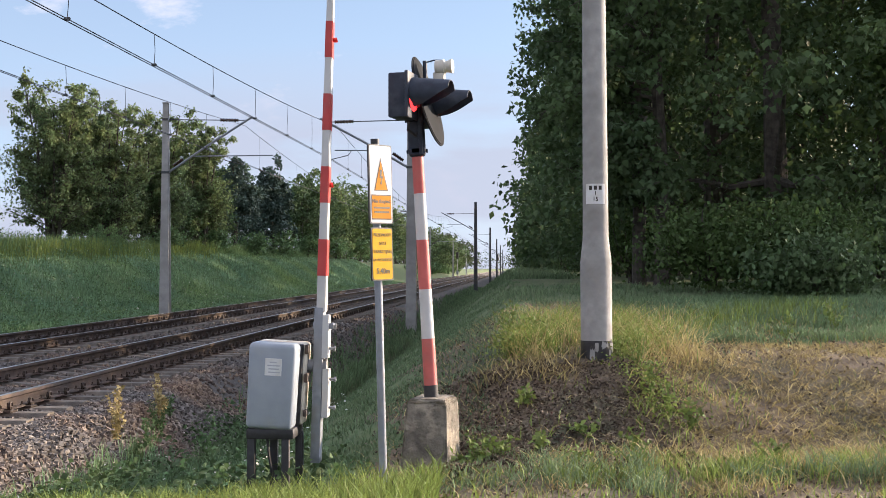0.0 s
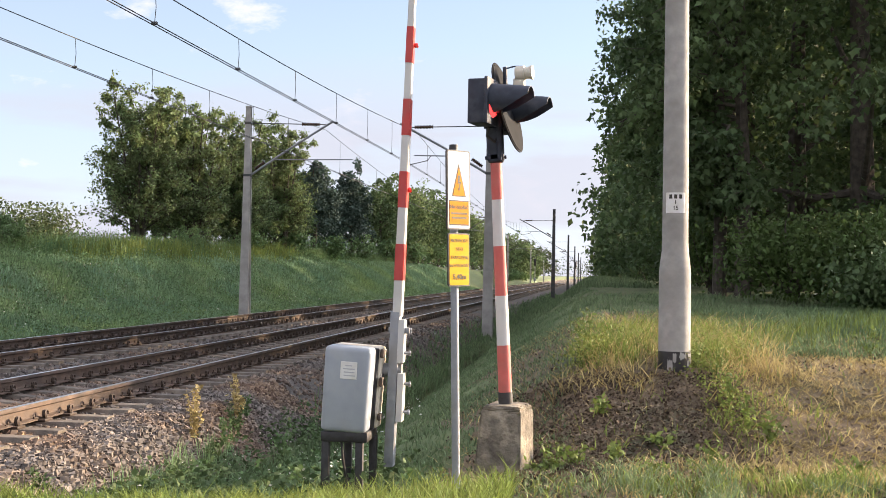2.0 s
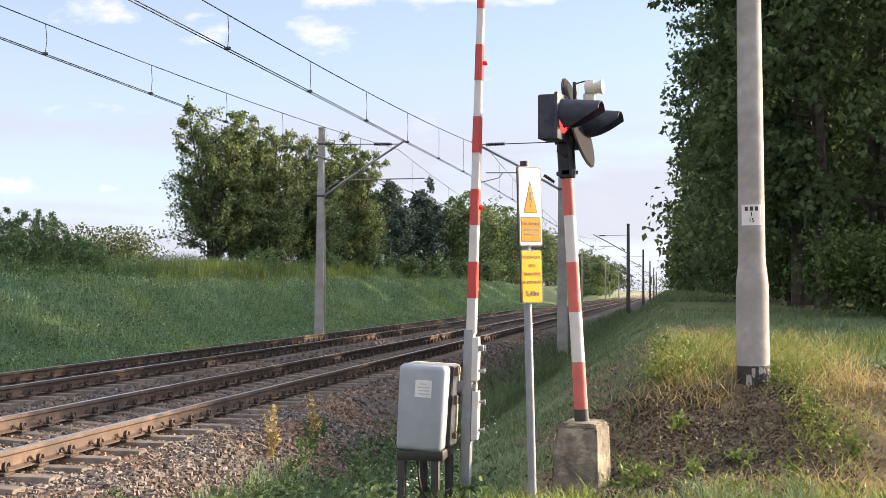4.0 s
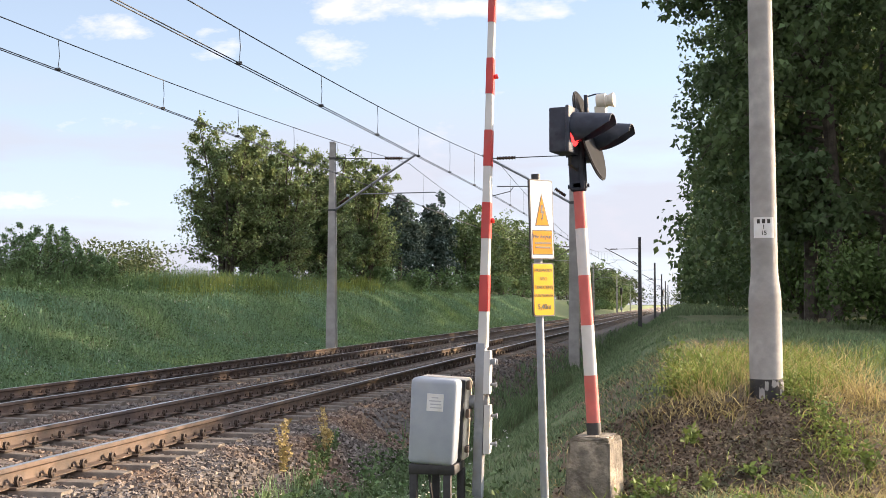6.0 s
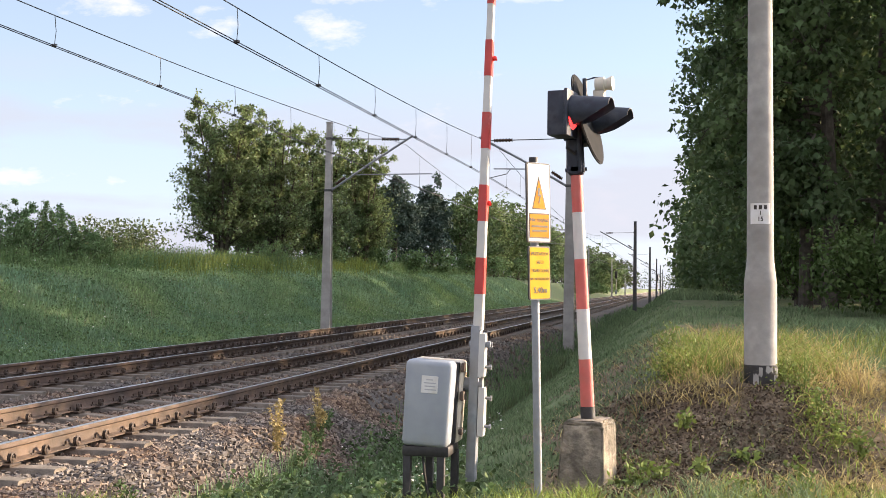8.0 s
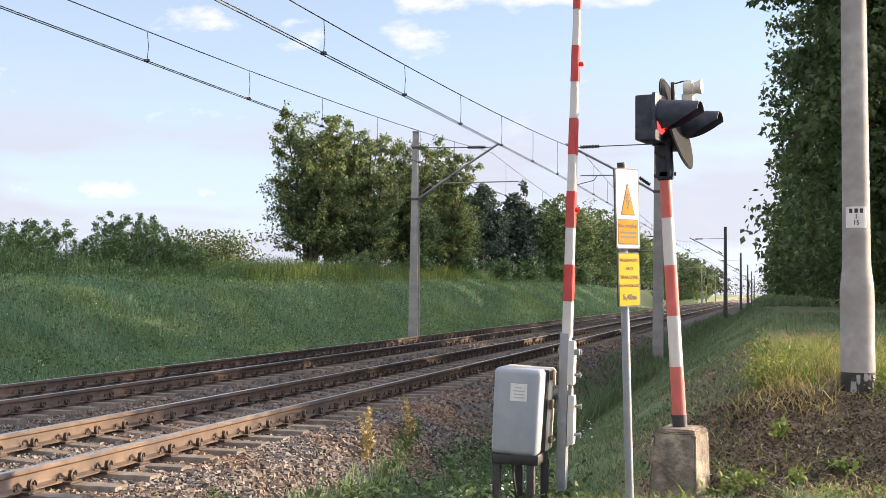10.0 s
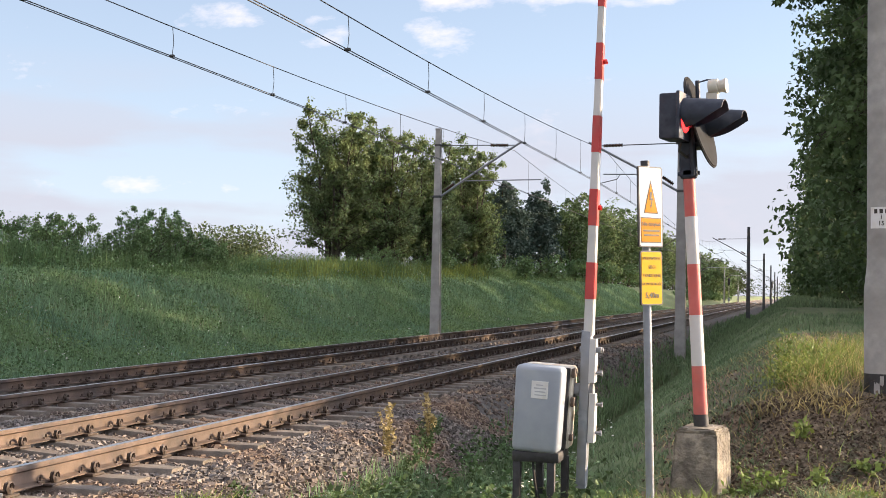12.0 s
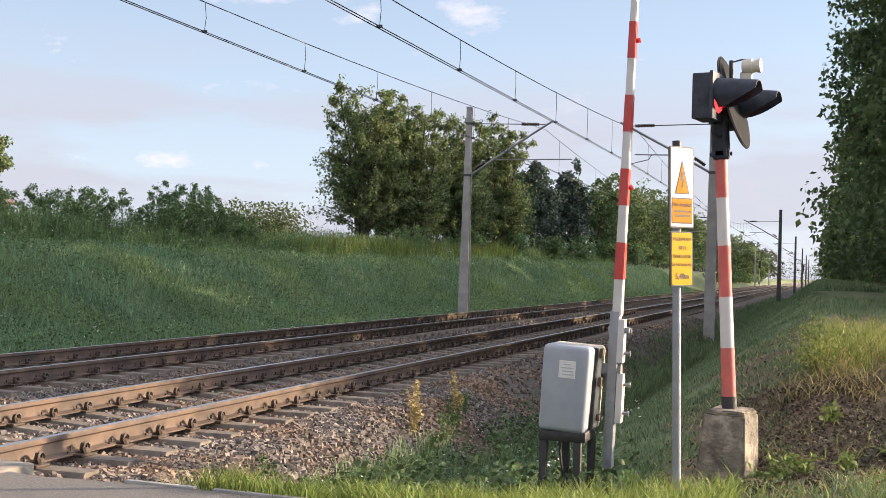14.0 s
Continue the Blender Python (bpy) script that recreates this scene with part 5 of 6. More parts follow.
# airy many-stemmed trees on the bank
for k, (x, y, h, flare, reach, stems) in enumerate([(-25.7, 65.0, 9.9, 2.5, 3.2, 8), (-23.7, 68.5, 9.9, 2.3, 2.8, 7), (-22.5, 74.0, 9.0, 1.9, 2.6, 6), (-21.6, 81.0, 9.6, 1.9, 2.6, 6), (-27.5, 75.0, 8.4, 2.0, 2.8, 5), (-23.2, 86.0, 7.6, 2.0, 2.6, 5)]):
    branch_tree(x, y, h + 0.4, M["leaf_olive"] if k < 4 else M["leaf_dark"], 500 + k, "airy olive-green tree with many stems on the bank" if k < 4 else "dark green tree with many stems on the bank", stems, flare, 0.16, 24, reach, 0.55, 0.05, 9, 16, 0.18, group="trees beyond the bank", trunk=0.11)
# bushes on the crest of the bank
for k, (x, y, h, r) in enumerate([(-22.0, 37.5, 2.5, 1.7), (-23.5, 41, 2.7, 1.7), (-23, 34, 2.0, 1.6), (-22.4, 31.5, 1.7, 1.5), (-21.8, 39.6, 1.8, 1.4), (-23.4, 28.5, 1.8, 1.6), (-22.3, 43.0, 1.7, 1.0), (-21.8, 35.9, 1.5, 1.3), (-21.6, 41.4, 1.2, 1.1), (-24, 30.5, 1.9, 1.6), (-21.5, 62, 1.7, 1.3), (-21.5, 72, 1.9, 1.5), (-20.8, 82, 2.2, 1.7), (-20.4, 92, 2.2, 1.7), (-20.5, 104, 2.6, 2.0), (-20.5, 118, 3.0, 2.2), (-20.3, 135, 3.2, 2.6), (-20.2, 155, 3.4, 3.0), (-19.5, 180, 3.4, 3.2)] + [(-16.6 + 0.5 * math.sin(j * 2.3), 200 + 12 * j, 2.4 + 0.6 * math.sin(j * 1.7), 2.4) for j in range(12)]):
    if k < 11:
        branch_tree(x, y, h, M["leaf_bush"], 620 + k, "spindly green bush on the crest of the bank", 7, r * 0.75, 0.1, 10, r * 0.62, 0.7, 0.05, 6, 14, 0.085, trunk=0.02, group="bushes on the bank", name="bush")
    else:
        tree(x, y, h, r, 0.1, 2600 if k < 13 else 1100, (0.10 if k < 13 else 0.17) + 0.001 * y, M["leaf_bush"], 140 + k, "leafy green bush on the crest of the bank", False, 70, 0.36, 0.04, name="bush", category="bush", group="bushes on the bank", droop=0.3)
# belt of woods on the horizon, and far trees beside the line
rs = np.random.RandomState(77)
pts = []
for k in range(180):
    a = rs.uniform(-1.0, 0.25) if k < 160 else rs.uniform(-0.495, -0.435)
    d = rs.uniform(330, 420)
    if -0.10 < a < 0.06:
        d = rs.uniform(620, 760)
    hh = rs.uniform(7, 12) * (1.0 if a < -0.1 else 1.1) if not -0.50 < a < -0.43 else rs.uniform(18, 20)
    c = np.array([math.sin(a) * d, math.cos(a) * d, hh * 0.5 + 0.5])
    pts.append(c + np.clip(rs.normal(size=(380, 3)), -1.9, 1.9) * np.array([4.2, 3.0, hh * 0.24]))
pts = np.concatenate(pts)
pts = pts[pts[:, 2] > 0.2]
tagged(new("distant_woods", leaves(rs, pts, 0.95, LEAF4, LEAF4_T, M["leaf_far"], "distant_woods", 0.3)), "distant belt of sunlit woods on the horizon", "woods", kind="stuff")
# a thin tree added out of sight by the road to shade the grass before the wood
tree(17.5, 24.9, 6.3, 2.7, 1.4, 6000, 0.28, M["leaf_dark"], 170, "unseen tree added by the road to shade the plateau", False, 70, 0.45, 0.12, group="roadside trees")

# far house behind the bushes
house = thing("house", pose(-74.2, 86, 2.0, 0, 0, 25), "far brick house with a dark gabled roof", "house")
bm = bmesh.new()
extrude(bm, [(-5, 0), (5, 0), (5, 4.2), (0, 8.2), (-5, 4.2)], Matrix(((1, 0, 0, 0), (0, 0, 1, -5), (0, 1, 0, 0), (0, 0, 0, 1))), 10)
part("wall", bm, M["brick"], house, "orange brick gable wall", False)
for s in (-1, 1):
    bm = bmesh.new()
    box(bm, (s * 2.7, 0, 6.35), (7.2, 11.2, 0.25), 0, pose(0, 0, 0, 0, s * 38.6, 0))
    part("roof", bm, M["roof"], house, "dark tiled roof slope", False)
for x in (-2.2, 2.2):
    bm = bmesh.new()
    box(bm, (x, -5.02, 2.2), (1.2, 0.08, 1.4), 0.01)
    part("window", bm, M["glass"], house)
tree(-63.4, 79.5, 11.0, 1.7, 3.0, 3200, 0.28, M["leaf_olive"], 190, "tall thin tree beside the far house", False, 45, 0.6, 0.2)
# ---- grass, weeds, litter ----
def blades(name, x, y, z, h, w, mat, label, bend=0.45, rs=None, category="grass", fine=True):
    n = len(x)
    a = rs.rand(n) * 6.283
    b = rs.rand(n) * 6.283
    tip = bend * h * rs.uniform(0.2, 1.3, n)
    dx, dy = np.cos(a) * w / 2, np.sin(a) * w / 2
    tx, ty = np.cos(b) * tip, np.sin(b) * tip
    z = z - 0.02
    if fine:
        v = np.stack([np.stack([x - dx, y - dy, z], -1), np.stack([x + dx, y + dy, z], -1),
                      np.stack([x - dx * 0.75 + tx * 0.3, y - dy * 0.75 + ty * 0.3, z + h * 0.6], -1), np.stack([x + dx * 0.75 + tx * 0.3, y + dy * 0.75 + ty * 0.3, z + h * 0.6], -1),
                      np.stack([x + tx, y + ty, z + h * 0.98], -1)], 1)
        f = [(0, 1, 3), (0, 3, 2), (2, 3, 4)]
    else:
        v = np.stack([np.stack([x - dx, y - dy, z], -1), np.stack([x + dx, y + dy, z], -1), np.stack([x + tx, y + ty, z + h], -1)], 1)
        f = [(0, 1, 2)]
    return tagged(new(name, soup(name, v, f, mat)), label, category, kind="stuff")


def tufted(rs, n, x0, x1, y0, y1, tufts, spread, power=1.0):
    """Places in tufts over a field, closer near y0 where power is over 1."""
    cx0, cy0 = rs.uniform(x0, x1, tufts), y0 + (y1 - y0) * rs.rand(tufts) ** power
    k = rs.randint(0, tufts, n)
    x, y = cx0[k] + rs.normal(0, spread, n), cy0[k] + rs.normal(0, spread, n)
    return x, y, k


rs = np.random.RandomState(11)
# lit verge beside the road
x, y, k = tufted(rs, 30000, -4.0, 4.2, 6.55, 8.3, 900, 0.07)
keep = (y > 6.5 - 0.02 * (x + 4)) & (rs.rand(len(x)) < np.where(x > -0.5, 0.10, 1.0) * np.where(y > 7.7, 0.55, 1))
x, y, k = x[keep], y[keep], k[keep]
h = rs.uniform(0.09, 0.25, len(x)) * np.where(x > -0.5, 0.6, 1.0) * (0.75 + 0.5 * rs.rand(900)[k])
blades("verge_grass", x, y, height(x, y), h, 0.011, M["grass_verge"], "bright green grass on the road verge", 0.6, rs)
# ditch and its slopes
x, y, k = tufted(rs, 62000, -4.1, 0.5, 8.0, 34, 2600, 0.12, 1.7)
keep = (x < -0.05 + 0.2 * np.sin(y)) & (x > -3.55) & (y > 7.6) & ((x < -1.2) | (y > 9.8) | (rs.rand(len(x)) < 0.3)) & (np.abs(x + 3.02 + 0.05 * np.sin(y * 1.7)) > 0.15)
x, y, k = x[keep], y[keep], k[keep]
low = x < -2.95 + 0.03 * np.sin(y * 3)
h = rs.uniform(0.10, 0.24, len(x)) * np.where(low, 1.3, 0.4)
zz = np.maximum(height(x, y), np.where(x < -3.35, bed_height(x, y), -9))
blades("ditch_grass", x[low], y[low], zz[low], h[low], 0.014, M["grass_ditch"], "rank dark green grass in the bottom of the ditch", 0.5, rs)
blades("slope_grass", x[~low], y[~low], zz[~low], h[~low], 0.013, M["grass_slope"], "short mown grass on the slope of the ditch", 0.8, rs)
x, y, k = tufted(rs, 14000, -4.0, -1.4, 8.4, 20, 420, 0.12, 1.5)
keep = ((x < -3.2) | ((x < -1.4) & (y < 10.5))) & (x > -4.0) & (rs.rand(len(x)) < np.where(x > -2.6, 0.5, 1.0))
x, y = x[keep], y[keep]
zz = np.maximum(height(x, y), np.where(x < -3.35, bed_height(x, y), -9))
pts = np.stack([x, y, zz + rs.uniform(0.03, 0.30, len(x))], -1)
tagged(new("ditch_herbs", leaves(rs, pts, 0.07, LEAF4, LEAF4_T, M["leaf_dark"], "ditch_herbs", 0.2)), "leafy herbs growing in the ditch", "herbs", kind="stuff")
x, y, k = tufted(rs, 260, -3.8, -1.6, 8.6, 14, 30, 0.2, 1.2)
pts = np.stack([x, y, np.maximum(height(x, y), np.where(x < -3.35, bed_height(x, y), -9)) + rs.uniform(0.2, 0.34, len(x))], -1)
tagged(new("ditch_flowers", leaves(rs, pts, 0.03, LEAF4, LEAF4_T, M["flower"], "ditch_flowers", 0.1)), "small white flowers among the herbs of the ditch", "flowers", kind="stuff")
x, y, k = tufted(rs, 40000, -4.0, 1.5, 32, 130, 3000, 0.3, 1.4)
h = rs.uniform(0.15, 0.35, len(x))
blades("ditch_grass", x, y, height(x, y), h * 0.7, 0.04, M["grass_slope"], "green grass along the ditch further off", 0.5, rs, fine=False)
x, y, k = tufted(rs, 16000, -4.75, -3.5, 15, 130, 1500, 0.16, 1.5)
keep = (x > -4.9 + 0.25 * np.sin(y * 0.9)) & (rs.rand(len(x)) < smooth(-4.5, -3.7, x) * smooth(14, 30, y))
x, y = x[keep], y[keep]
blades("shoulder_grass", x, y, np.maximum(height(x, y), bed_height(x, y)), rs.uniform(0.12, 0.34, len(x)), 0.016 + 0.0005 * y, M["grass_ditch"], "grass creeping over the foot of the ballast", 0.5, rs, fine=False)
# dark strip in the narrow channel along the ditch
cy = np.linspace(9.2, 130, 480)
cx = -3.02 - 0.05 * np.sin(cy * 1.7)
half = 0.13 + 0.03 * np.sin(cy * 2.9) + 0.03 * np.sin(cy * 7.1)
rows = [np.stack([cx + f * half, cy, height(cx + f * half, cy) + 0.035 - 0.05 * abs(f)], -1) for f in (-1, -0.5, 0, 0.5, 1)]
channel_dark = np.stack(rows, 1)
quads = np.stack([channel_dark[:-1, :-1], channel_dark[:-1, 1:], channel_dark[1:, 1:], channel_dark[1:, :-1]], 2).reshape(-1, 4, 3)
tagged(new("ditch_bed", soup("ditch_bed", quads, [(0, 1, 2), (0, 2, 3)], M["channel_dark"])), "narrow dark strip along the bottom of the ditch", "ditch", kind="structure")
# far bank
x, y, k = tufted(rs, 195000, -22.5, -13.2, 15, 150, 9000, 0.28, 1.7)
h = rs.uniform(0.14, 0.42, len(x)) * (0.7 + 0.6 * rs.rand(9000)[k]) * np.where(x < -18.9, 0.55, 1.0)
blades("bank_grass", x, y, height(x, y), h, 0.024 + 0.0004 * y, M["grass_bank"], "tall green grass and herbs on the railway bank", 0.5, rs, fine=False)
# flat leaves of herbs among the bank's grass, and pale flower heads
x, y, k = tufted(rs, 70000, -21.5, -13.4, 15, 110, 3200, 0.25, 1.6)
pts = np.stack([x, y, height(x, y) + rs.uniform(0.05, 0.42, len(x))], -1)
tagged(new("bank_herbs", leaves(rs, pts, 0.085, LEAF4, LEAF4_T, M["leaf_bush"], "bank_herbs", 0.2)), "broad-leaved herbs among the grass of the bank", "herbs", kind="stuff")
x, y, k = tufted(rs, 500, -21.0, -14, 18, 70, 60, 0.6, 1.3)
pts = np.stack([x, y, height(x, y) + rs.uniform(0.3, 0.5, len(x))], -1)
tagged(new("bank_flowers", leaves(rs, pts, 0.055, LEAF4, LEAF4_T, M["flower"], "bank_flowers", 0.1)), "small white flower heads on the bank", "flowers", kind="stuff")
# plateau: green patches, straw, litter
def patch(x, y):
    return waves(x, y, 0.9, 7) + 0.6 * waves(x, y, 2.2, 3)


x, y, k = tufted(rs, 52000, -0.1, 9.5, 8.2, 24, 2600, 0.10, 1.5)
path_zone = np.exp(-((x - 2.6 - 0.18 * (y - 8)) / 1.1) ** 2) * (y < 14.5)
apron = np.exp(-((x - 0.3) / 1.0) ** 2) * (y < 11.5) * (y > 8.3)
keep = (rs.rand(len(x)) < np.clip(0.42 - 0.75 * apron + 0.5 * patch(x, y) - 0.6 * path_zone + 0.35 * smooth(12.0, 15.5, y), 0.05, 1)) & (y > 8.0)
x, y, k = x[keep], y[keep], k[keep]
h = rs.uniform(0.05, 0.16, len(x)) * (0.7 + 0.8 * rs.rand(2600)[k])
near = y < 12.2 + 0.6 * np.sin(x * 2.2)
blades("plateau_grass", x[near], y[near], height(x[near], y[near]), h[near], 0.011, M["grass_verge"], "patchy yellow-green grass beside the pole", 0.8, rs)
far = ~near
blades("plateau_grass", x[far], y[far], height(x[far], y[far]), h[far] * 0.8, 0.012, M["grass_slope"], "short dull green grass on the plateau", 0.8, rs)
x, y, k = tufted(rs, 46000, -1.1, 9.5, 7.6, 17, 1700, 0.14, 1.3)
keep = rs.rand(len(x)) < np.clip(0.55 - 0.4 * patch(x, y) - 0.45 * np.exp(-((x - 0.3) / 0.9) ** 2) * (y < 11.5), 0.08, 1)
x, y, k = x[keep], y[keep], k[keep]
h = rs.uniform(0.03, 0.12, len(x))
blades("dry_grass", x, y, height(x, y) + 0.008, h * 0.75, 0.009, M["grass_dry"], "dry straw-coloured grass on bare soil", 2.6, rs)
x, y = np.concatenate([rs.uniform(-1.3, 9, 20000), rs.uniform(-0.8, 1.4, 17000)]), np.concatenate([7.5 + 9 * rs.rand(20000) ** 1.3, rs.uniform(8.4, 11.4, 17000)])
pts = np.stack([x, y, height(x, y) + rs.uniform(0.0, 0.025, len(x))], -1)
tagged(new("leaf_litter", leaves(rs, pts, 0.034, LEAF4, LEAF4_T, M["litter"], "leaf_litter", 0.0)), "brown dead leaves and crumbs of soil", "leaf litter", kind="stuff")
# matted straw in the sun
x, y, k = tufted(rs, 30000, 1.1, 5.0, 8.6, 13.0, 900, 0.11, 1.0)
keep = (rs.rand(len(x)) < np.clip(0.9 - 0.5 * patch(y, x), 0.15, 1)) & (y < 12.6 + 0.3 * np.sin(x * 3)) & (x > 1.25 + 0.2 * np.sin(y * 4))
x, y = x[keep], y[keep]
blades("matted_straw", x, y, height(x, y) + 0.015, rs.uniform(0.018, 0.05, len(x)), 0.010, M["grass_dry"], "matted golden straw lying on bare soil", 3.5, rs)
# low green tufts before and behind the straw
x, y, k = tufted(rs, 8000, 1.2, 5.4, 8.1, 9.8, 110, 0.10, 1.0)
keep = y < 9.1 + 0.3 * np.sin(x * 2.5)
x, y, k = x[keep], y[keep], k[keep]
blades("green_tufts", x, y, height(x, y), rs.uniform(0.05, 0.15, len(x)) * (0.5 + 0.9 * rs.rand(110)[k]), 0.012, M["grass_verge"], "low green tufts at the edge of the straw", 0.8, rs)
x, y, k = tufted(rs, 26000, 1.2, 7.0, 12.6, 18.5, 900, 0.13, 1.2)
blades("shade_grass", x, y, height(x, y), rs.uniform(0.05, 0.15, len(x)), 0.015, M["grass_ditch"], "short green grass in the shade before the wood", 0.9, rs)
# tall straw round the pole's foot
x, y, k = tufted(rs, 2400, 0.05, 1.5, 11.6, 14.5, 60, 0.10, 1.2)
keep = (y > 11.75) | (np.abs(x - 0.75) > 0.4)
x, y = x[keep], y[keep]
h = rs.uniform(0.12, 0.34, len(x))
blades("tall_grass", x, y, height(x, y), h, 0.010, M["grass_verge"], "tall seeding grass round the foot of the pole", 0.9, rs)
x, y, k = tufted(rs, 2000, 0.0, 1.9, 11.1, 14.5, 90, 0.14, 1.2)
keep = (y > 11.75) | ((np.abs(x - 0.75) > 0.4) & (y > 11.2))
x, y = x[keep], y[keep]
h = rs.uniform(0.12, 0.36, len(x))
blades("tall_grass", x, y, height(x, y), h, 0.008, M["grass_dry"], "tall straw round the foot of the pole", 1.4, rs)


# a strip of seeding grass in the sun behind the pole
u = rs.rand(1700)
x, y = 1.0 + 2.9 * u + rs.normal(0, 0.25, 1700), 12.9 + 2.6 * u + rs.normal(0, 0.5, 1700)
blades("tall_grass", x, y, height(x, y), rs.uniform(0.08, 0.28, 1700), 0.010, M["grass_verge"], "strip of tall yellow-green grass on the plateau", 0.5, rs)
# tall herbs along the crest of the bank
x, y, k = tufted(rs, 46000, -24.0, -20.8, 22, 130, 800, 0.35, 1.4)
h = rs.uniform(0.5, 1.25, len(x)) * (0.45 + 0.7 * rs.rand(800)[k])
blades("crest_herbs", x, y, height(x, y), h, 0.035, M["leaf_bush"], "tall bright green herbs on the crest of the bank", 0.3, rs, "herbs", False)
x2, y2, k2 = tufted(rs, 16000, -23.0, -20.6, 44, 80, 90, 0.5, 1.0)
h2 = rs.uniform(0.5, 1.2, len(x2)) * (0.6 + 0.5 * rs.rand(90)[k2])
blades("crest_herbs", x2, y2, height(x2, y2), h2, 0.045, M["herb_bright"], "bright yellow-green herbs in front of the trees", 0.3, rs, "herbs", False)
pts = np.stack([x, y, height(x, y) + h * rs.uniform(0.4, 1.0, len(x))], -1)
tagged(new("crest_herbs", leaves(rs, pts, 0.10, LEAF4, LEAF4_T, M["leaf_bush"], "crest_herbs", 0.2)), "leafy tops of the herbs on the crest", "herbs", kind="stuff")


# slender bluish grass between the verge and the ballast
x, y, k = tufted(rs, 6500, -4.1, -2.2, 8.8, 13.0, 150, 0.10, 1.4)
keep = (x > -4.15 + 0.12 * np.sin(y * 3)) & (y > 8.6)
x, y, k = x[keep], y[keep], k[keep]
zz = np.maximum(height(x, y), np.where(x < -3.35, bed_height(x, y), -9))
blades("ditch_sedge", x, y, zz, rs.uniform(0.12, 0.32, len(x)) * (0.6 + 0.6 * rs.rand(150)[k]), 0.010, M["grass_bank"], "slender blue-green grass at the foot of the ballast", 0.35, rs)
# yellow-green herbs running down the mound beside the pole
u = rs.rand(1500)
x, y = 1.08 + 0.24 * (1 - u) + rs.normal(0, 0.12, 1500), 9.9 + 1.9 * u + rs.normal(0, 0.08, 1500)
hh = rs.uniform(0.02, 0.24, 1500) * np.abs(np.sin(y * 5.3 + x * 4))
tagged(new("herb_drift", leaves(rs, np.stack([x, y, height(x, y) + hh], -1), 0.032, LEAF4, LEAF4_T, M["herb_bright"], "herb_drift", 0.1)), "yellow-green leafy herbs running down the mound", "herbs", kind="stuff")
x, y = np.concatenate([rs.normal(-0.02, 0.13, 900), rs.normal(1.3, 0.2, 700)]), np.concatenate([rs.normal(11.75, 0.2, 900), rs.normal(12.2, 0.3, 700)])
tagged(new("herb_drift", leaves(rs, np.stack([x, y, height(x, y) + rs.uniform(0.02, 0.28, len(x))], -1), 0.032, LEAF4, LEAF4_T, M["herb_bright"], "herb_drift", 0.1)), "yellow-green herbs beside the foot of the pole", "herbs", kind="stuff")
# green clumps in front of the mound
x, y, k = tufted(rs, 5600, 0.15, 4.6, 7.75, 9.1, 60, 0.095, 1.0)
h = rs.uniform(0.06, 0.20, len(x)) * (0.4 + 0.9 * rs.rand(60)[k])
blades("front_clumps", x, y, height(x, y), h, 0.009, M["grass_slope"], "soft green grass clumps in front of the mound", 0.9, rs)
x, y, k = tufted(rs, 5200, 0.2, 4.8, 7.8, 9.3, 70, 0.12, 1.0)
blades("front_straw", x, y, height(x, y), rs.uniform(0.04, 0.13, len(x)), 0.008, M["grass_dry"], "pale dry wisps between the grass clumps", 1.6, rs)


# long bent stalks on the mound
for n, x0, x1, y0, y1 in ((260, -0.35, 0.6, 10.9, 11.6), (200, 1.0, 2.6, 9.0, 11.4), (120, 1.2, 3.6, 7.9, 9.2)):
    x, y = rs.uniform(x0, x1, n), rs.uniform(y0, y1, n)
    blades("bent_stalks", x, y, height(x, y), rs.uniform(0.08, 0.22, n), 0.011, M["grass_dry"], "long bent straw stalks lying over the mound", 2.2, rs)


def weed(x, y, h, n, size, mat, seed, label, spread=0.10, dry=False, zed=None):
    rs = np.random.RandomState(seed)
    z = float(height(x, y)) if zed is None else zed
    t = thing("weed", pose(x, y, z), label, "weed", "weeds")
    stems = 4
    pts = []
    for k in range(stems):
        bm = bmesh.new()
        e = Vector((rs.normal(0, spread), rs.normal(0, spread), h * rs.uniform(0.7, 1.0)))
        tube(bm, [(rs.normal(0, 0.015), rs.normal(0, 0.015), -0.03), e * 0.5 + Vector((0, 0, 0.02)), e], [0.005, 0.004, 0.002], 5)
        part("stem", bm, M["grass_dry"] if dry else mat, t)
        f = rs.rand(n // stems) ** 0.8
        pts.append(np.array(e)[None] * f[:, None] + rs.normal(0, size * 0.35, (len(f), 3)))
    ob = new("foliage", leaves(rs, np.concatenate(pts), size, LEAF4, LEAF4_T, mat, "foliage", -0.3))
    ob.parent = t
    ob["kind"] = "stuff"
    return t


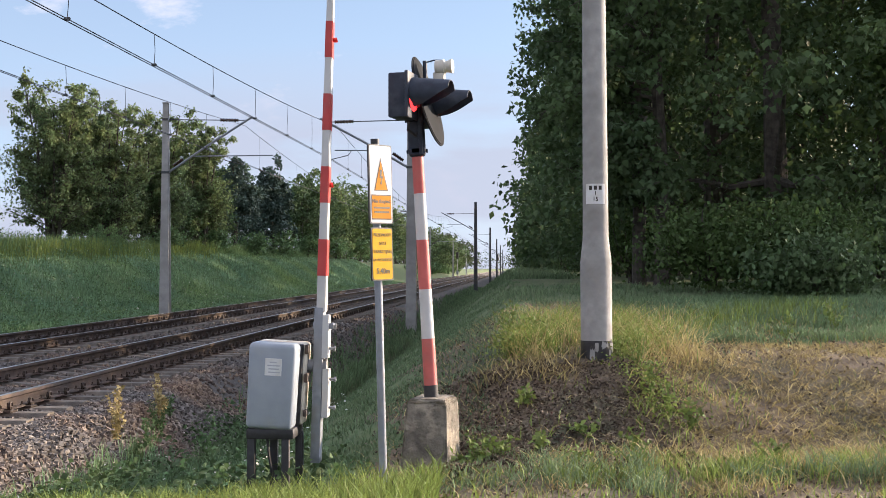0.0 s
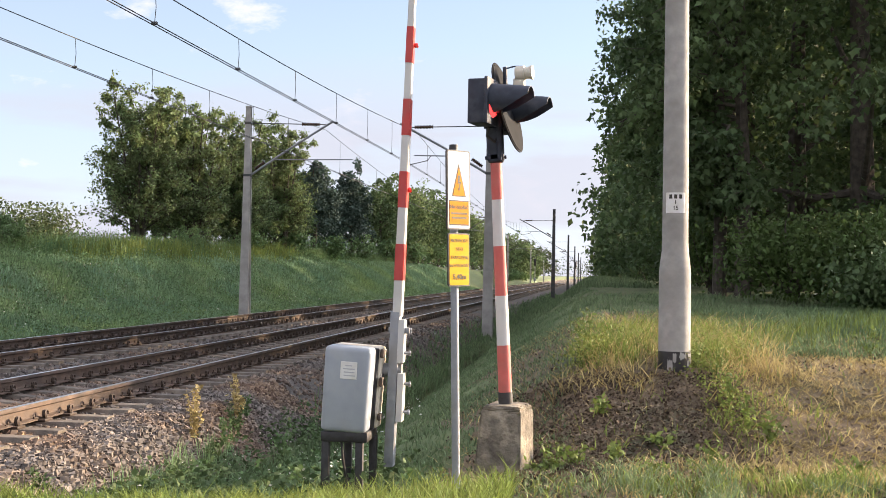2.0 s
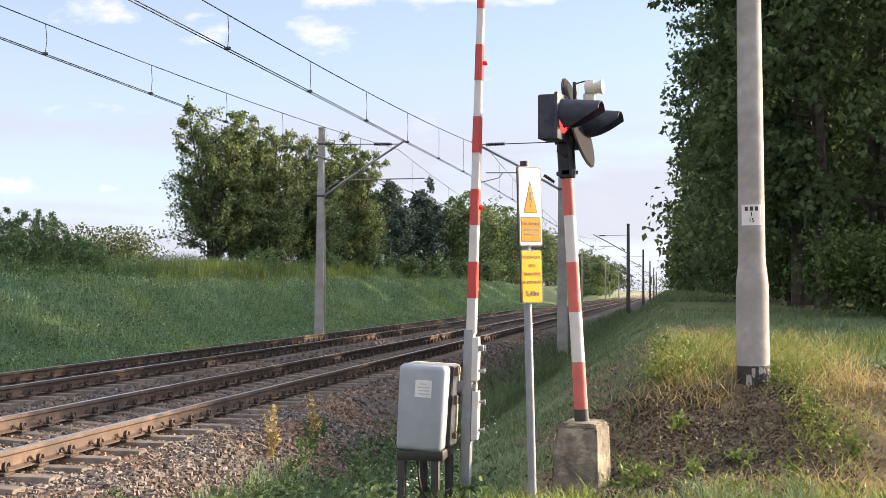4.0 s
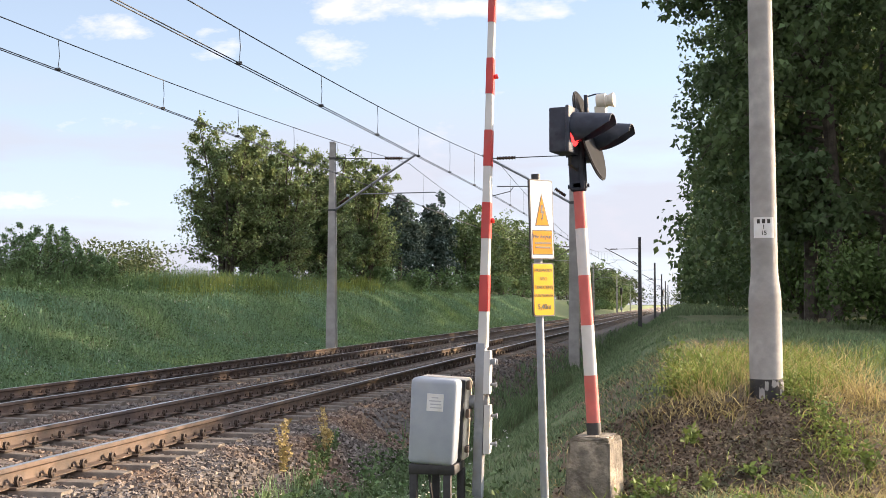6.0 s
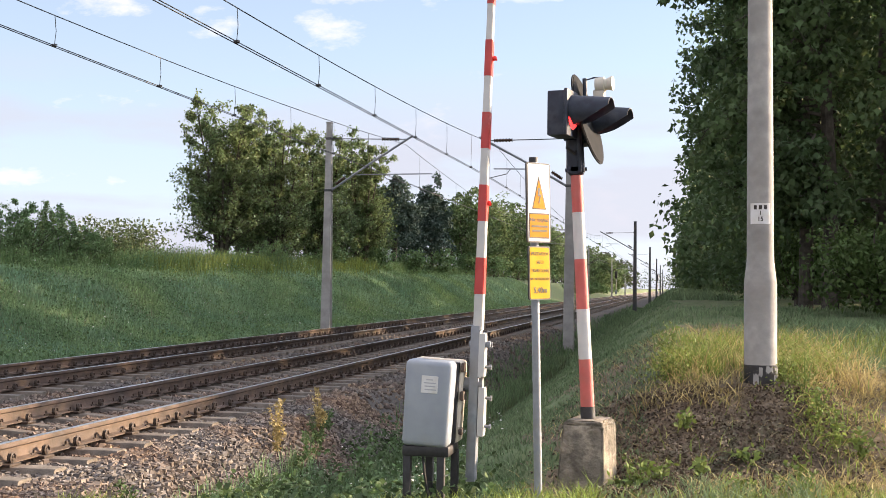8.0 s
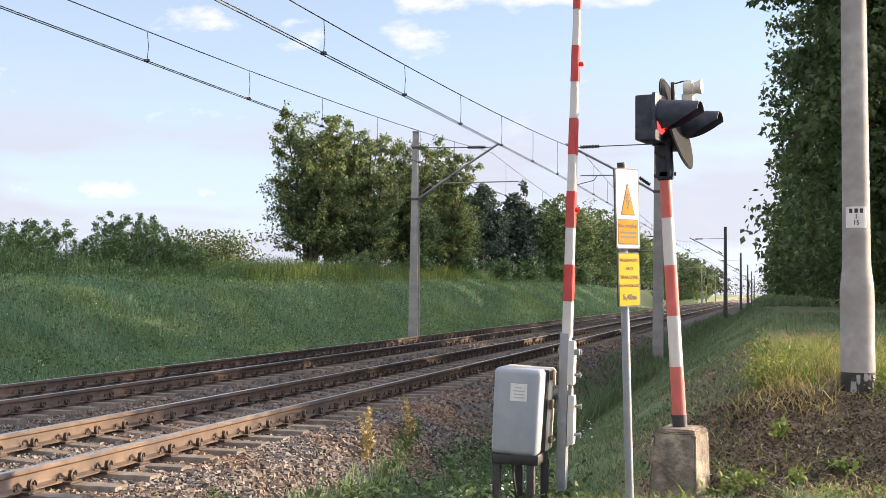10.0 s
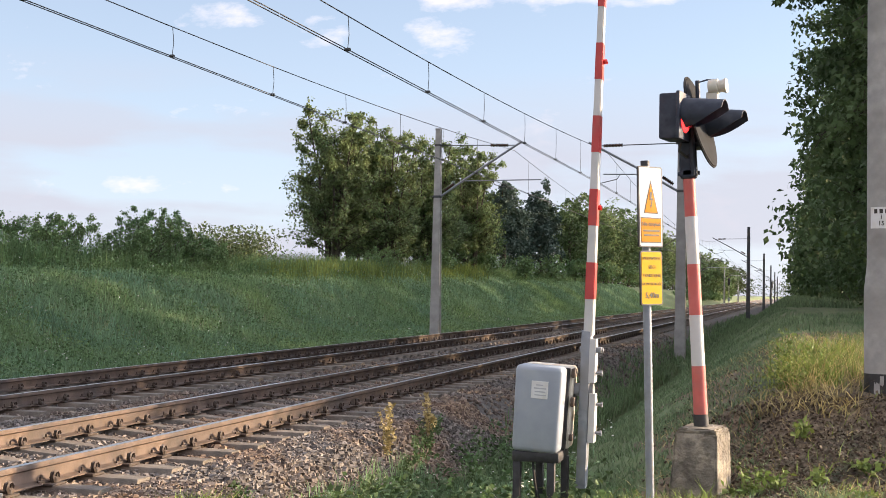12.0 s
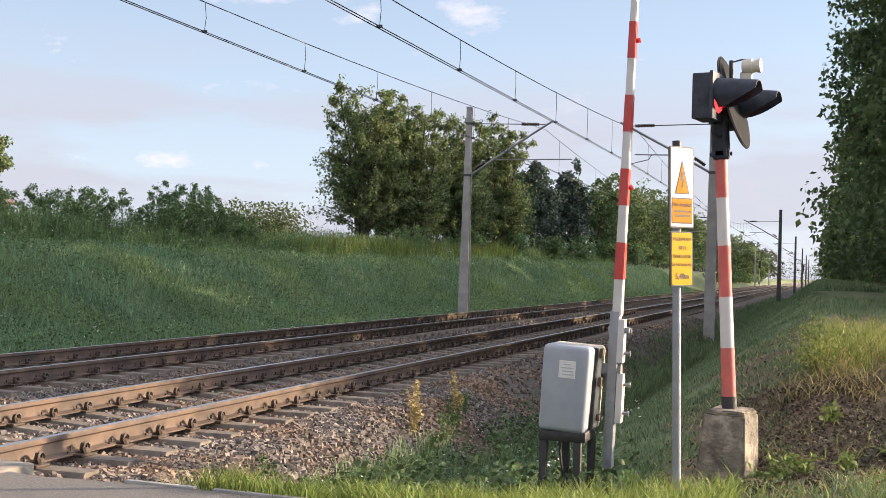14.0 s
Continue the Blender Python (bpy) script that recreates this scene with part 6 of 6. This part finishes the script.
for k, (x, y, h) in enumerate([(-0.25, 9.35, 0.22), (-0.12, 9.15, 0.18), (-0.3, 9.0, 0.14), (1.32, 10.2, 0.34), (1.2, 10.6, 0.36), (1.45, 9.9, 0.26), (1.15, 11.2, 0.45), (0.35, 12.3, 0.35), (-0.05, 13.0, 0.42), (0.9, 8.6, 0.2), (1.9, 9.0, 0.16), (-1.15, 8.55, 0.2), (-1.25, 8.9, 0.24), (-2.2, 8.9, 0.35), (-2.5, 9.3, 0.4), (-2.8, 9.8, 0.4), (2.9, 12.8, 0.3), (3.6, 13.6, 0.35), (4.4, 12.9, 0.3), (0.2, 9.3, 0.12), (0.6, 9.7, 0.10), (0.45, 8.7, 0.14), (0.95, 9.4, 0.16), (0.1, 10.4, 0.12), (-0.05, 11.6, 0.30), (-0.15, 11.9, 0.55), (0.0, 12.3, 0.4)]):
    weed(x, y, h, 70 if h < 0.4 else 44, 0.038 + 0.012 * (k % 3), M["weed_leaf"] if x > -1 else M["leaf_bush"], 300 + k, "leafy yellow-green weed growing from the soil" if x > -1 else "leafy green weed beside the barrier")
for k, (x, y, h) in enumerate([(-4.37, 12.8, 0.52), (-4.30, 12.6, 0.40), (-4.34, 14.3, 0.56), (-4.25, 14.1, 0.42)]):
    weed(x, y, h, 160, 0.05, M["grass_dry"], 340 + k, "pale dry seeding weed on the ballast slope", 0.05, True, float(bed_height(x, y)))
for k, (x, y, h) in enumerate([(-3.3, 10.2, 0.4), (-3.0, 9.6, 0.45), (-3.1, 11.2, 0.5), (-2.6, 10.6, 0.45), (-3.4, 13.4, 0.5), (-2.9, 8.9, 0.35)]):
    weed(x, y, h, 140, 0.06, M["leaf_bush"], 360 + k, "tall green weed in the ditch", 0.14)
for k in range(22):
    x, y = -4.35 + 0.95 * ((k * 0.618) % 1), 9.0 + 6.2 * ((k * 0.377) % 1)
    weed(x, y, 0.22 + 0.16 * ((k * 0.71) % 1), 80, 0.045, M["leaf_bush"] if k % 2 else M["leaf_dark"], 400 + k, "slender green weed at the foot of the ballast", 0.07, False, float(max(height(x, y), bed_height(x, y))))
